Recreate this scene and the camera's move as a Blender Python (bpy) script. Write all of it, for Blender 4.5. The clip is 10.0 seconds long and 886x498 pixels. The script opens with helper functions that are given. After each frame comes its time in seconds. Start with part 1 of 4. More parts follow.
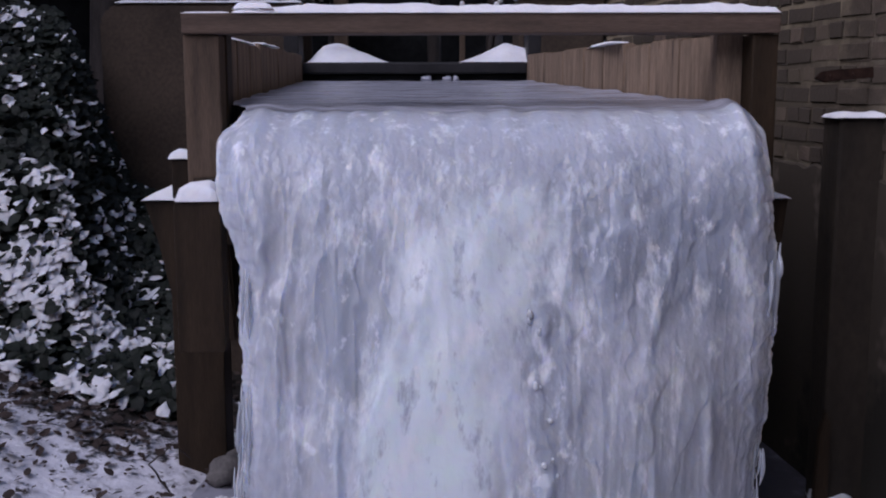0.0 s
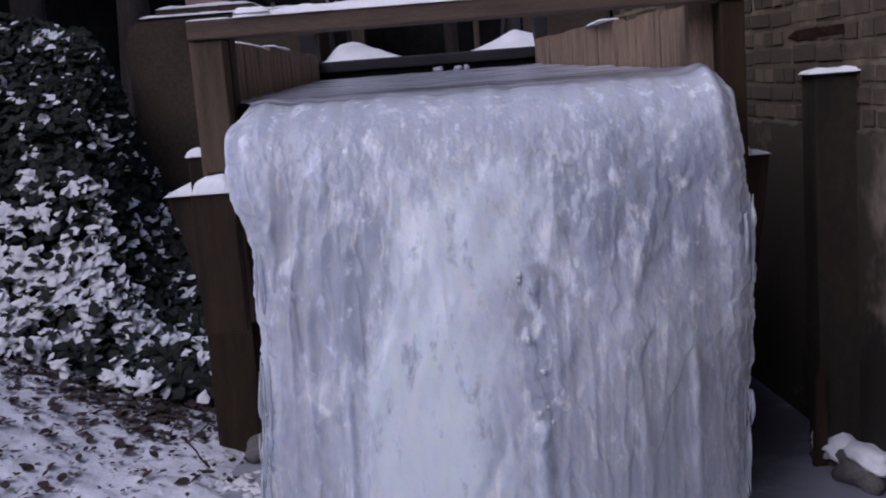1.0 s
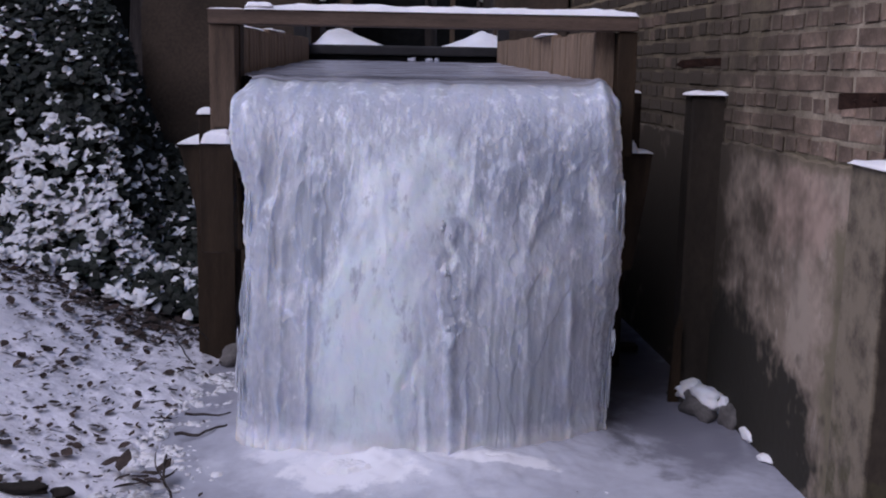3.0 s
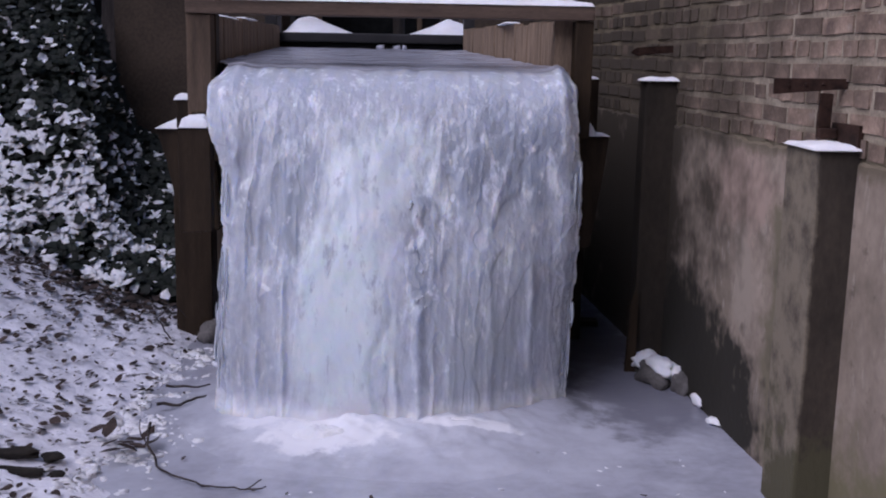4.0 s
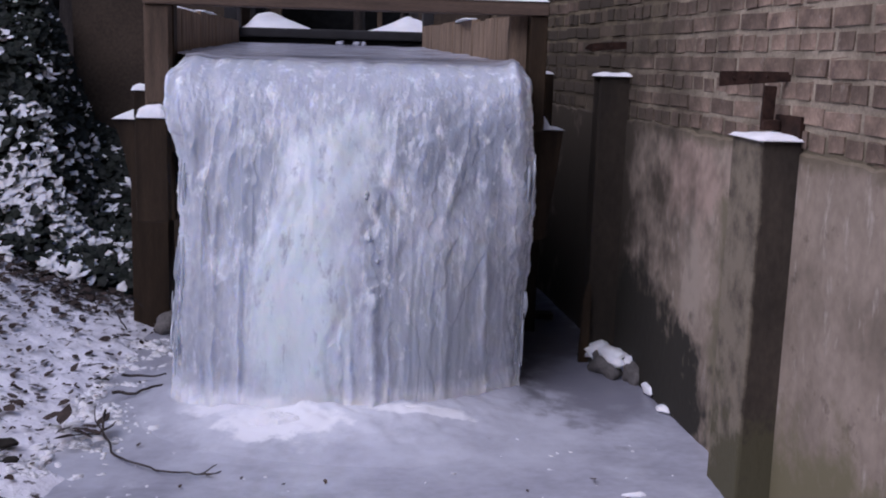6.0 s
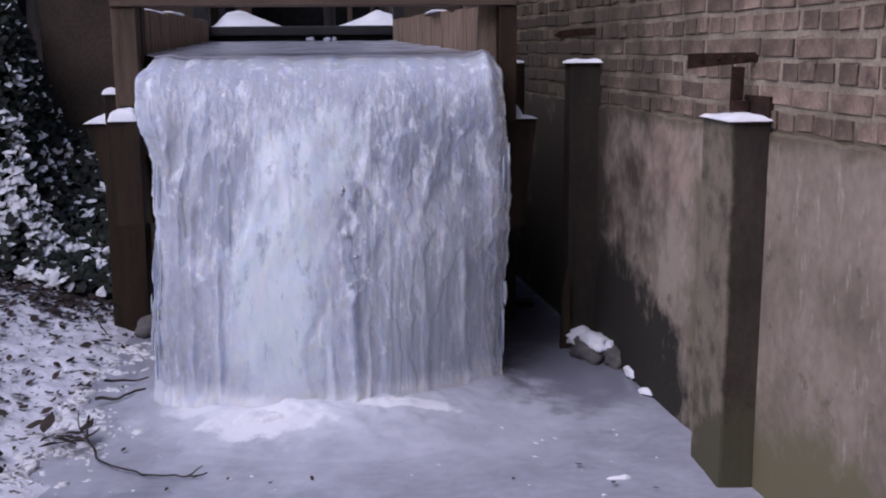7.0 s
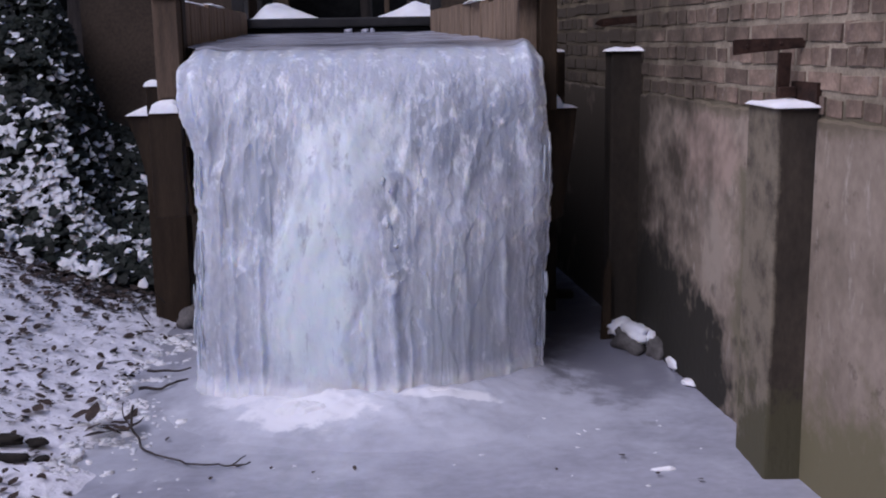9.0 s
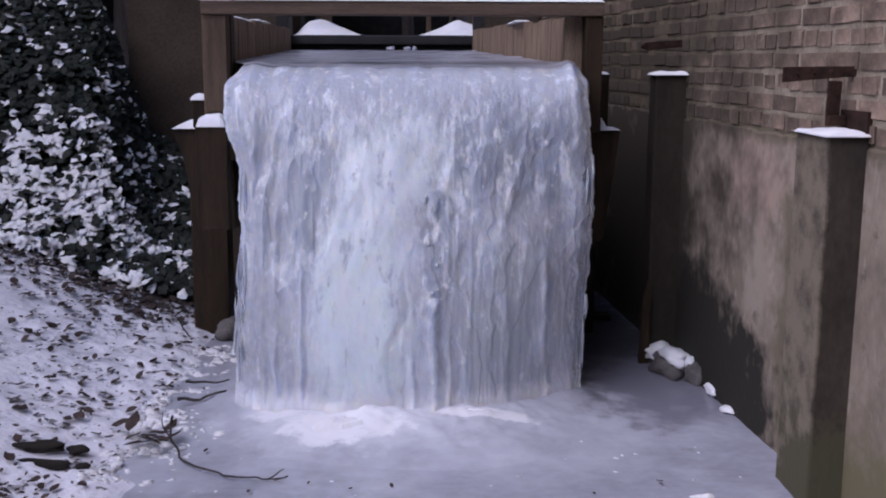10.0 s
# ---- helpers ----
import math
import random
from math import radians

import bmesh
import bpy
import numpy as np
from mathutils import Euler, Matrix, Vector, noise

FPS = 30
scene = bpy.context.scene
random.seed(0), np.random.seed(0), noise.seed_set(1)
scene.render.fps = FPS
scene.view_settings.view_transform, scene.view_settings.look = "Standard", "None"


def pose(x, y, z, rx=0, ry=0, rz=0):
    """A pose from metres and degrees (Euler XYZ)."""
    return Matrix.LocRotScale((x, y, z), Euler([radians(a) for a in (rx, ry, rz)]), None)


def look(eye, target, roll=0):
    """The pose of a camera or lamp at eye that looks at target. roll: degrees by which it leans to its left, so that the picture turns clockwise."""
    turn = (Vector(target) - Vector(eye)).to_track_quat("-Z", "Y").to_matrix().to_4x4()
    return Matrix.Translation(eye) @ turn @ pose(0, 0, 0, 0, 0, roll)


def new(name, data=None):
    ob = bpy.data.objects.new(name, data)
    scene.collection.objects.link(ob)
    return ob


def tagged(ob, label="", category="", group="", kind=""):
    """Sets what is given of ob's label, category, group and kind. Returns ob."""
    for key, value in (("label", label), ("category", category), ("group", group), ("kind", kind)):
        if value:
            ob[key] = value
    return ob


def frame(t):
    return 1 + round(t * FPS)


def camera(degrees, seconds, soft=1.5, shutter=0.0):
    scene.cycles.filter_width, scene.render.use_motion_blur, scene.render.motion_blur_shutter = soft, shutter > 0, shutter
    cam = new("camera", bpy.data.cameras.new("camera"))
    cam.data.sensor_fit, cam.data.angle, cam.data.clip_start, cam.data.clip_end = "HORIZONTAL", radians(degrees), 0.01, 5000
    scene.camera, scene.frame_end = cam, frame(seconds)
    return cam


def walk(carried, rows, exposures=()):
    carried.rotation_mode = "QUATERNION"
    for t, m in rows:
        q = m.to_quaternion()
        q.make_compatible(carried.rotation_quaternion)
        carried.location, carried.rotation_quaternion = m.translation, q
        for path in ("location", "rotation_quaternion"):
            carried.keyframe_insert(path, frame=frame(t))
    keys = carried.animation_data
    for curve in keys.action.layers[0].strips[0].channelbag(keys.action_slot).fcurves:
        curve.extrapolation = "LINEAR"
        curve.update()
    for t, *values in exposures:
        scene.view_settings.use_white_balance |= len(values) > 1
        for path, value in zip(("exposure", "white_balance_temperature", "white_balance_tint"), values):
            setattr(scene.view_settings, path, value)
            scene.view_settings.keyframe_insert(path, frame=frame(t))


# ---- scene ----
# camera and its way: a step back from the frozen fall, then a stand
PATH = [
    (0, (-0.155, -3.009, 1.496), (-0.122, -1.032, 1.191), -0.12),
    (0.5, (-0.121, -3.068, 1.492), (0.027, -1.094, 1.205), -0.86),
    (1, (-0.004, -3.251, 1.457), (-0.062, -1.276, 1.147), -4.33),
    (1.5, (0.096, -3.509, 1.470), (0.194, -1.534, 1.172), -3.02),
    (2, (0.149, -3.793, 1.452), (0.062, -1.823, 1.117), -1.73),
    (2.5, (0.149, -4.038, 1.454), (0.146, -2.079, 1.055), -0.18),
    (2.7, (0.133, -4.136, 1.493), (0.124, -2.165, 1.156), 1.16),
    (3.8, (0.162, -4.505, 1.474), (0.163, -2.536, 1.123), 0.49),
    (4, (0.148, -4.522, 1.493), (0.195, -2.555, 1.133), 1.09),
    (4.5, (0.117, -4.579, 1.500), (0.216, -2.604, 1.204), 1.62),
    (5, (0.128, -4.597, 1.503), (0.279, -2.617, 1.265), 0.87),
    (5.5, (0.132, -4.592, 1.476), (0.228, -2.611, 1.220), 0.54),
    (5.7, (0.160, -4.587, 1.454), (0.272, -2.619, 1.114), 1.91),
    (7, (0.187, -4.599, 1.458), (0.340, -2.640, 1.089), -0.42),
    (7.5, (0.192, -4.593, 1.459), (0.336, -2.634, 1.084), -0.91),
    (8, (0.176, -4.584, 1.453), (0.312, -2.624, 1.076), -1.24),
    (8.5, (0.165, -4.581, 1.448), (0.259, -2.622, 1.059), -0.65),
    (9, (0.165, -4.585, 1.446), (0.252, -2.624, 1.064), -0.94),
    (9.5, (0.153, -4.585, 1.448), (0.202, -2.621, 1.069), 0.46),
    (10, (0.123, -4.590, 1.455), (0.153, -2.621, 1.105), 0.27),
]
cam = camera(44.98, 10.0, soft=2.0)
walk(cam, [(t, look(eye, target, roll)) for t, eye, target, roll in PATH], [(0, 1.27, 6220, 25), (2.5, 1.31, 6220, 25), (5, 1.52, 6220, 25), (7, 1.52, 6220, 25), (10, 1.5, 6220, 25)])

# ---- light: dull winter sky ----
world = bpy.data.worlds.new("winter_sky")
scene.world = world
world.use_nodes = True
wn = world.node_tree
sky = wn.nodes.new("ShaderNodeTexSky")
sky.sky_type = "NISHITA"
sky.sun_disc = False
sky.sun_elevation = radians(38)
sky.sun_rotation = radians(285)
sky.dust_density = 1.0
bg = wn.nodes["Background"]
wn.links.new(sky.outputs["Color"], bg.inputs["Color"])
bg.inputs["Strength"].default_value = 0.06
sun_data = bpy.data.lights.new("sun", "SUN")
sun_data.energy = 1.3
sun_data.angle = radians(70)
sun_data.color = (0.95, 0.95, 1.0)
sun = new("sun", sun_data)
sun.matrix_world = look((-5.4, -3.6, 4.8), (0, 0, 0))


# ---- materials ----
def material(name, base, rough=0.8, scale=8.0, vary=0.25, bump=0.3, fine=60.0, stretch=(1, 1, 1), metal=0.0, tint=None, subsurface=0.0, depth=0.7, spec=0.4, per_piece=0.0, relief=0.01, grain=0.5):
    """Principled surface with broad stains, fine grain and relief, in metres."""
    m = bpy.data.materials.new(name)
    m.use_nodes = True
    nt = m.node_tree
    n, link = nt.nodes, nt.links.new
    p = n["Principled BSDF"]
    tc = n.new("ShaderNodeTexCoord")
    mp = n.new("ShaderNodeMapping")
    mp.inputs["Scale"].default_value = stretch
    link(tc.outputs["Object"], mp.inputs["Vector"])
    big = n.new("ShaderNodeTexNoise")
    big.inputs["Scale"].default_value, big.inputs["Detail"].default_value = scale, 6
    small = n.new("ShaderNodeTexNoise")
    small.inputs["Scale"].default_value, small.inputs["Detail"].default_value = fine, 4
    link(mp.outputs["Vector"], big.inputs["Vector"])
    link(mp.outputs["Vector"], small.inputs["Vector"])
    ramp = n.new("ShaderNodeValToRGB")
    dark = tuple(c * (1 - vary) for c in base)
    light = tint or tuple(min(1, c * (1 + vary)) for c in base)
    ramp.color_ramp.elements[0].position, ramp.color_ramp.elements[0].color = 0.32, (*dark, 1)
    ramp.color_ramp.elements[1].position, ramp.color_ramp.elements[1].color = 0.68, (*light, 1)
    link(big.outputs["Fac"], ramp.inputs["Fac"])
    mix = n.new("ShaderNodeMix")
    mix.data_type, mix.blend_type = "RGBA", "OVERLAY"
    mix.inputs["Factor"].default_value = grain
    link(ramp.outputs["Color"], mix.inputs["A"])
    link(small.outputs["Fac"], mix.inputs["B"])
    out = mix.outputs["Result"]
    if per_piece:
        info = n.new("ShaderNodeObjectInfo")
        hsv = n.new("ShaderNodeHueSaturation")
        ma = n.new("ShaderNodeMapRange")
        ma.inputs["To Min"].default_value, ma.inputs["To Max"].default_value = 1 - per_piece, 1 + per_piece
        link(info.outputs["Random"], ma.inputs["Value"])
        link(ma.outputs["Result"], hsv.inputs["Value"])
        link(out, hsv.inputs["Color"])
        out = hsv.outputs["Color"]
    link(out, p.inputs["Base Color"])
    p.inputs["Roughness"].default_value = rough
    p.inputs["Metallic"].default_value = metal
    p.inputs["Specular IOR Level"].default_value = spec
    if subsurface:
        p.inputs["Subsurface Weight"].default_value = subsurface
        p.inputs["Subsurface Radius"].default_value = (0.04, 0.05, 0.07)
        p.inputs["Subsurface Scale"].default_value = depth
    if bump:
        b1 = n.new("ShaderNodeBump")
        b1.inputs["Strength"].default_value, b1.inputs["Distance"].default_value = bump, relief
        add = n.new("ShaderNodeMath")
        add.operation = "ADD"
        link(big.outputs["Fac"], add.inputs[0])
        link(small.outputs["Fac"], add.inputs[1])
        link(add.outputs["Value"], b1.inputs["Height"])
        link(b1.outputs["Normal"], p.inputs["Normal"])
    return m


M_ICE = material("streaked_ice", (0.57, 0.60, 0.67), rough=0.27, scale=3.2, vary=0.2, bump=0.3, fine=34, stretch=(1.5, 1.5, 0.7), subsurface=0.9, depth=0.9, spec=0.5, relief=0.005, grain=0.3)
M_ICE_LIP = material("nubbly_ice", (0.62, 0.66, 0.73), rough=0.25, scale=9, vary=0.16, bump=0.4, fine=40, subsurface=0.5, spec=0.5, relief=0.012, grain=0.3)
M_ICE_TOP = material("wet_top_ice", (0.38, 0.39, 0.45), rough=0.22, scale=5, vary=0.35, bump=0.3, fine=25, stretch=(0.6, 3, 1), spec=0.5, relief=0.01)
M_SHEET = material("ice_sheet", (0.36, 0.365, 0.425), rough=0.3, scale=1.6, vary=0.16, bump=0.2, fine=22, stretch=(0.9, 1.3, 1), spec=0.5, relief=0.006, grain=0.3)
M_SNOW = material("snow", (0.87, 0.87, 0.90), rough=0.75, scale=9, vary=0.06, bump=0.5, fine=70, subsurface=0.2, spec=0.25)
M_WOOD = material("weathered_wood", (0.098, 0.066, 0.043), rough=0.8, scale=5, vary=0.3, bump=0.35, fine=45, stretch=(6, 6, 0.7), relief=0.004)
M_WOOD_RAIL = material("rail_wood", (0.11, 0.074, 0.053), rough=0.8, scale=5, vary=0.3, bump=0.35, fine=45, stretch=(0.7, 6, 6), relief=0.004)
M_BOARD = material("pale_board", (0.22, 0.155, 0.105), rough=0.8, scale=5, vary=0.3, bump=0.35, fine=45, stretch=(6, 6, 0.7), relief=0.004)
M_WOOD_DARK = material("wet_dark_wood", (0.035, 0.022, 0.012), rough=0.6, scale=4, vary=0.4, bump=0.35, fine=40, stretch=(5, 5, 0.7), relief=0.004, spec=0.22)
M_BLACK = material("tarred_wood", (0.015, 0.014, 0.015), rough=0.6, scale=6, vary=0.4, bump=0.3)
M_BRICK = material("brick", (0.19, 0.135, 0.10), rough=0.9, scale=9, vary=0.35, grain=0.35, bump=0.5, fine=70, per_piece=0.38, tint=(0.28, 0.20, 0.15), relief=0.006)
M_MORTAR = material("lime_mortar", (0.31, 0.26, 0.195), rough=0.95, scale=7, vary=0.25, bump=0.5, fine=80, relief=0.006)
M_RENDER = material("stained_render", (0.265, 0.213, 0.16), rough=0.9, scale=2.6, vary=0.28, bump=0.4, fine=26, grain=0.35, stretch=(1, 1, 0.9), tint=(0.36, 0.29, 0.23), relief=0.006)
# darker copy of the post concrete: the far post's shade is in its colour
M_POST_SHADED = material("shaded_dark_concrete", (0.030, 0.022, 0.014), rough=0.8, scale=4, vary=0.4, bump=0.5, fine=50, stretch=(1, 1, 0.5), relief=0.006)
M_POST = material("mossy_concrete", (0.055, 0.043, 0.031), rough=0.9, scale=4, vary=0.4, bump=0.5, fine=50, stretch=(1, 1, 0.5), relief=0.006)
M_ABUT = material("brown_concrete", (0.066, 0.047, 0.033), rough=0.9, scale=2.5, vary=0.3, bump=0.35, fine=40, relief=0.006)
M_IRON = material("rusty_iron", (0.032, 0.016, 0.011), rough=0.85, scale=20, vary=0.5, bump=0.6, fine=90, metal=0.0, spec=0.2, relief=0.003)
M_LEAF = material("ivy_leaf", (0.011, 0.015, 0.010), rough=0.6, scale=12, vary=0.5, bump=0.0, spec=0.25)
M_LITTER = material("dead_leaf", (0.05, 0.034, 0.028), rough=0.85, scale=12, vary=0.5, bump=0.0)
M_EARTH = material("earth_snow", (0.81, 0.80, 0.86), rough=0.85, scale=6, vary=0.12, bump=0.6, fine=30, relief=0.02)
M_BARK = material("bark", (0.05, 0.04, 0.035), rough=0.9, scale=6, vary=0.4, bump=0.6, fine=40, stretch=(3, 3, 0.5))
M_SOIL = material("dark_soil", (0.022, 0.018, 0.014), rough=0.95, scale=8, vary=0.5, bump=0.6, fine=50)
M_WOODS = material("winter_woods", (0.012, 0.011, 0.010), rough=1.0, scale=1.5, vary=0.6, bump=0.8, fine=12, spec=0.05)
M_STONE = material("grey_stone", (0.12, 0.11, 0.105), rough=0.9, scale=9, vary=0.35, bump=0.5, fine=60)
M_PINK = material("weathered_post", (0.25, 0.165, 0.15), rough=0.85, scale=5, vary=0.25, bump=0.3)


def patch_mix(mat, other, where, low, high, scale, detail=8, stretch=(1, 1, 1), shift=0.0, world=False):
    """Lets a second colour show through in ragged patches; where(nodes, link, coords) may add a socket to the noise."""
    nt = mat.node_tree
    n, link = nt.nodes, nt.links.new
    p = n["Principled BSDF"]
    src = p.inputs["Base Color"].links[0].from_socket
    coords = n.new("ShaderNodeNewGeometry").outputs["Position"] if world else n.new("ShaderNodeTexCoord").outputs["Object"]
    no = n.new("ShaderNodeTexNoise")
    no.inputs["Scale"].default_value, no.inputs["Detail"].default_value, no.inputs["Roughness"].default_value = scale, detail, 0.65
    squeeze = n.new("ShaderNodeMapping")
    squeeze.inputs["Scale"].default_value = stretch
    squeeze.inputs["Location"].default_value = (shift, shift, shift)
    link(coords, squeeze.inputs["Vector"])
    link(squeeze.outputs["Vector"], no.inputs["Vector"])
    fac = no.outputs["Fac"]
    if where:
        fac = where(n, link, coords, fac)
    mr = n.new("ShaderNodeMapRange")
    mr.inputs["From Min"].default_value, mr.inputs["From Max"].default_value = low, high
    link(fac, mr.inputs["Value"])
    mix = n.new("ShaderNodeMix")
    mix.data_type = "RGBA"
    link(mr.outputs["Result"], mix.inputs["Factor"])
    link(src, mix.inputs["A"])
    mix.inputs["B"].default_value = (*other, 1)
    link(mix.outputs["Result"], p.inputs["Base Color"])


def blob(centre, size, weight):
    """A stain of its own shape: an ellipsoid's nearness added to the noise."""
    def add(n, link, coords, fac):
        mp = n.new("ShaderNodeMapping")
        mp.inputs["Location"].default_value = [-c / s for c, s in zip(centre, size)]
        mp.inputs["Scale"].default_value = [1 / s for s in size]
        link(coords, mp.inputs["Vector"])
        ln = n.new("ShaderNodeVectorMath")
        ln.operation = "LENGTH"
        link(mp.outputs["Vector"], ln.inputs[0])
        m1 = n.new("ShaderNodeMath")
        m1.operation = "MULTIPLY_ADD"
        link(ln.outputs["Value"], m1.inputs[0])
        m1.inputs[1].default_value = -weight
        link(fac, m1.inputs[2])
        return m1.outputs["Value"]
    return add


patch_mix(M_EARTH, (0.05, 0.038, 0.032), None, 0.60, 0.66, 11)
patch_mix(M_EARTH, (0.06, 0.041, 0.034), blob((-1.7, 1.45, 0.3), (2.5, 0.55, 2), 0.25), 0.41, 0.50, 13)
patch_mix(M_EARTH, (0.022, 0.018, 0.014), blob((-1.3, 2.7, 0.4), (0.75, 1.5, 3), 0.35), 0.12, 0.2, 6)
# plinth: chips and lime runs, shade by the far post put into the colour, a dome of black damp at the foot, moss, bare
# pink patches
patch_mix(M_RENDER, (0.44, 0.38, 0.32), None, 0.58, 0.72, 9, 8, (1, 2.2, 0.7))
patch_mix(M_RENDER, (0.14, 0.11, 0.085), None, 0.60, 0.72, 11, 9, (1, 1, 1), 3.0)
patch_mix(M_RENDER, (0.37, 0.275, 0.22), blob((1.4, -0.40, 1.0), (3, 0.36, 0.20), 0.35), 0.12, 0.32, 11, 9)
patch_mix(M_RENDER, (0.32, 0.265, 0.21), blob((1.4, -0.48, 0.62), (3, 0.13, 0.24), 0.45), 0.02, 0.22, 8)
patch_mix(M_RENDER, (0.17, 0.145, 0.095), blob((1.4, -0.86, 0.55), (3, 0.20, 0.9), 0.5), -0.02, 0.26, 7)
patch_mix(M_RENDER, (0.15, 0.12, 0.082), blob((1.4, -1.0, 1.20), (3, 3.4, 0.06), 0.45), 0.0, 0.30, 9)
# shade of flume and trees round the far post, painted as a dark patch
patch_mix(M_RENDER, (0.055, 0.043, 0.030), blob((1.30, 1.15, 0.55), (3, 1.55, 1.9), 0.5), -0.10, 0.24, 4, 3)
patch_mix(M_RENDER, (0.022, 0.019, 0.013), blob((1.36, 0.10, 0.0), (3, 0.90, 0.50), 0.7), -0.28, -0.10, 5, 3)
patch_mix(M_RENDER, (0.17, 0.15, 0.085), blob((1.45, -1.75, 0.0), (3, 0.9, 0.40), 0.4), 0.06, 0.28, 5)
# brickwork: an ochre bloom high up by the flume's head, shade low down behind the far post painted in dark
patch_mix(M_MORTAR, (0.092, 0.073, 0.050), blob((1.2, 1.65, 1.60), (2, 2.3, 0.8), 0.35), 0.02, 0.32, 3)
patch_mix(M_MORTAR, (0.27, 0.22, 0.145), blob((1.2, 3.2, 2.7), (2, 2.9, 1.5), 0.35), 0.08, 0.34, 3)
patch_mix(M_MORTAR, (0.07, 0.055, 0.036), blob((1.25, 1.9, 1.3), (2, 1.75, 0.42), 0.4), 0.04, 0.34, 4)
patch_mix(M_MORTAR, (0.15, 0.125, 0.085), blob((1.4, -1.6, 1.19), (2, 3, 0.07), 0.4), 0.06, 0.26, 7)
patch_mix(M_BRICK, (0.11, 0.075, 0.062), None, 0.58, 0.70, 7, world=True)
patch_mix(M_BRICK, (0.33, 0.28, 0.235), None, 0.60, 0.72, 9, shift=4.0, world=True)
# bricks take the same painted shade beside the flume as their mortar
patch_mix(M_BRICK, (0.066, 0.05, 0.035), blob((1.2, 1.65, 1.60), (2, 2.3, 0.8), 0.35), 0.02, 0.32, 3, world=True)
patch_mix(M_BRICK, (0.225, 0.18, 0.115), blob((1.2, 3.2, 2.7), (2, 2.9, 1.5), 0.35), 0.10, 0.36, 3, world=True)
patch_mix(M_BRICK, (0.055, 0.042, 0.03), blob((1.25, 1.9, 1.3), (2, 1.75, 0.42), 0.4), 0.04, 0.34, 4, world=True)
# ice: cloudy and clear parts, white strands, clear flecks, frost grains under the lip
patch_mix(M_ICE, (0.76, 0.835, 0.88), blob((-0.15, -0.4, 0.46), (0.21, 2, 0.62), 0.6), -0.20, 0.16, 5)
patch_mix(M_ICE, (0.71, 0.765, 0.815), blob((0.02, -0.3, 1.06), (0.27, 2, 0.26), 0.5), -0.10, 0.22, 7)
patch_mix(M_ICE, (0.50, 0.53, 0.60), blob((0.05, 0.0, 1.40), (1.6, 2, 0.22), 0.35), 0.10, 0.36, 9)
patch_mix(M_ICE, (0.37, 0.405, 0.475), blob((0.50, -0.2, 1.07), (0.25, 2, 0.20), 0.35), 0.0, 0.32, 8)
patch_mix(M_ICE, (0.51, 0.555, 0.615), blob((0.42, -0.3, 0.30), (0.22, 2, 0.42), 0.35), 0.06, 0.40, 5)
patch_mix(M_ICE, (0.42, 0.46, 0.53), blob((-0.36, -0.3, 0.95), (0.10, 2, 0.38), 0.35), 0.04, 0.36, 9, 8, (2, 2, 0.6))
patch_mix(M_ICE, (0.42, 0.455, 0.525), blob((0.17, -0.4, 0.62), (0.055, 2, 0.40), 0.35), 0.04, 0.32, 14, 8, (1.5, 1.5, 0.8))
patch_mix(M_ICE, (0.80, 0.83, 0.885), None, 0.54, 0.66, 6, 9, (2.4, 2.4, 0.75))
patch_mix(M_ICE, (0.45, 0.485, 0.555), None, 0.56, 0.68, 7, 9, (3.2, 3.2, 0.65), 9.0)
patch_mix(M_ICE, (0.82, 0.84, 0.885), None, 0.60, 0.70, 17, 8, (1.4, 1.4, 0.7), 7.0)
patch_mix(M_ICE, (0.40, 0.43, 0.50), None, 0.66, 0.74, 18, 8, (1.6, 1.6, 0.6), 12.0)
patch_mix(M_ICE, (0.72, 0.735, 0.80), blob((0.0, -0.3, 0.0), (3, 3, 0.16), 0.5), 0.0, 0.3, 9)
# near post: left face coloured paler for the light falling from that side
patch_mix(M_POST, (0.21, 0.175, 0.125), blob((1.348, -1.14, 0.7), (0.016, 2, 1.2), 0.25), 0.10, 0.34, 8)
patch_mix(M_POST, (0.085, 0.076, 0.042), blob((1.40, -1.2, 0.0), (0.5, 2, 0.45), 0.3), 0.24, 0.36, 6)
patch_mix(M_BOARD, (0.065, 0.043, 0.03), None, 0.56, 0.70, 5, 7, (4, 4, 0.5))
patch_mix(M_SHEET, (0.56, 0.575, 0.645), blob((-0.02, -0.50, 0.0), (1.15, 0.62, 1), 0.30), 0.10, 0.42, 3)
patch_mix(M_SHEET, (0.50, 0.51, 0.57), None, 0.60, 0.70, 5)
patch_mix(M_SHEET, (0.52, 0.53, 0.60), blob((0.72, -0.08, 0.0), (0.46, 0.30, 1), 0.40), 0.02, 0.34, 4)
patch_mix(M_SHEET, (0.70, 0.715, 0.78), blob((-0.15, -0.42, 0.0), (0.58, 0.34, 1), 0.45), -0.02, 0.30, 7)
patch_mix(M_SHEET, (0.88, 0.88, 0.92), blob((-0.20, -0.60, 0.0), (0.24, 0.14, 1), 0.55), -0.10, 0.06, 11)
patch_mix(M_SHEET, (0.86, 0.86, 0.90), blob((0.36, -0.49, 0.0), (0.22, 0.055, 1), 0.55), -0.06, 0.10, 13)
patch_mix(M_SHEET, (0.84, 0.84, 0.89), blob((-0.45, -0.44, 0.0), (0.18, 0.10, 1), 0.5), 0.0, 0.2, 11)
# sheet coloured darker for the shade between the fall and the wall
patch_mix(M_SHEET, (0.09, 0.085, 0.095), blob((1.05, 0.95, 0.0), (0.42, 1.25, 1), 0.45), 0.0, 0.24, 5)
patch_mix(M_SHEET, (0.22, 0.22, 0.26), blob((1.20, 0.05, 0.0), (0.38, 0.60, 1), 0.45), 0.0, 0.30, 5)

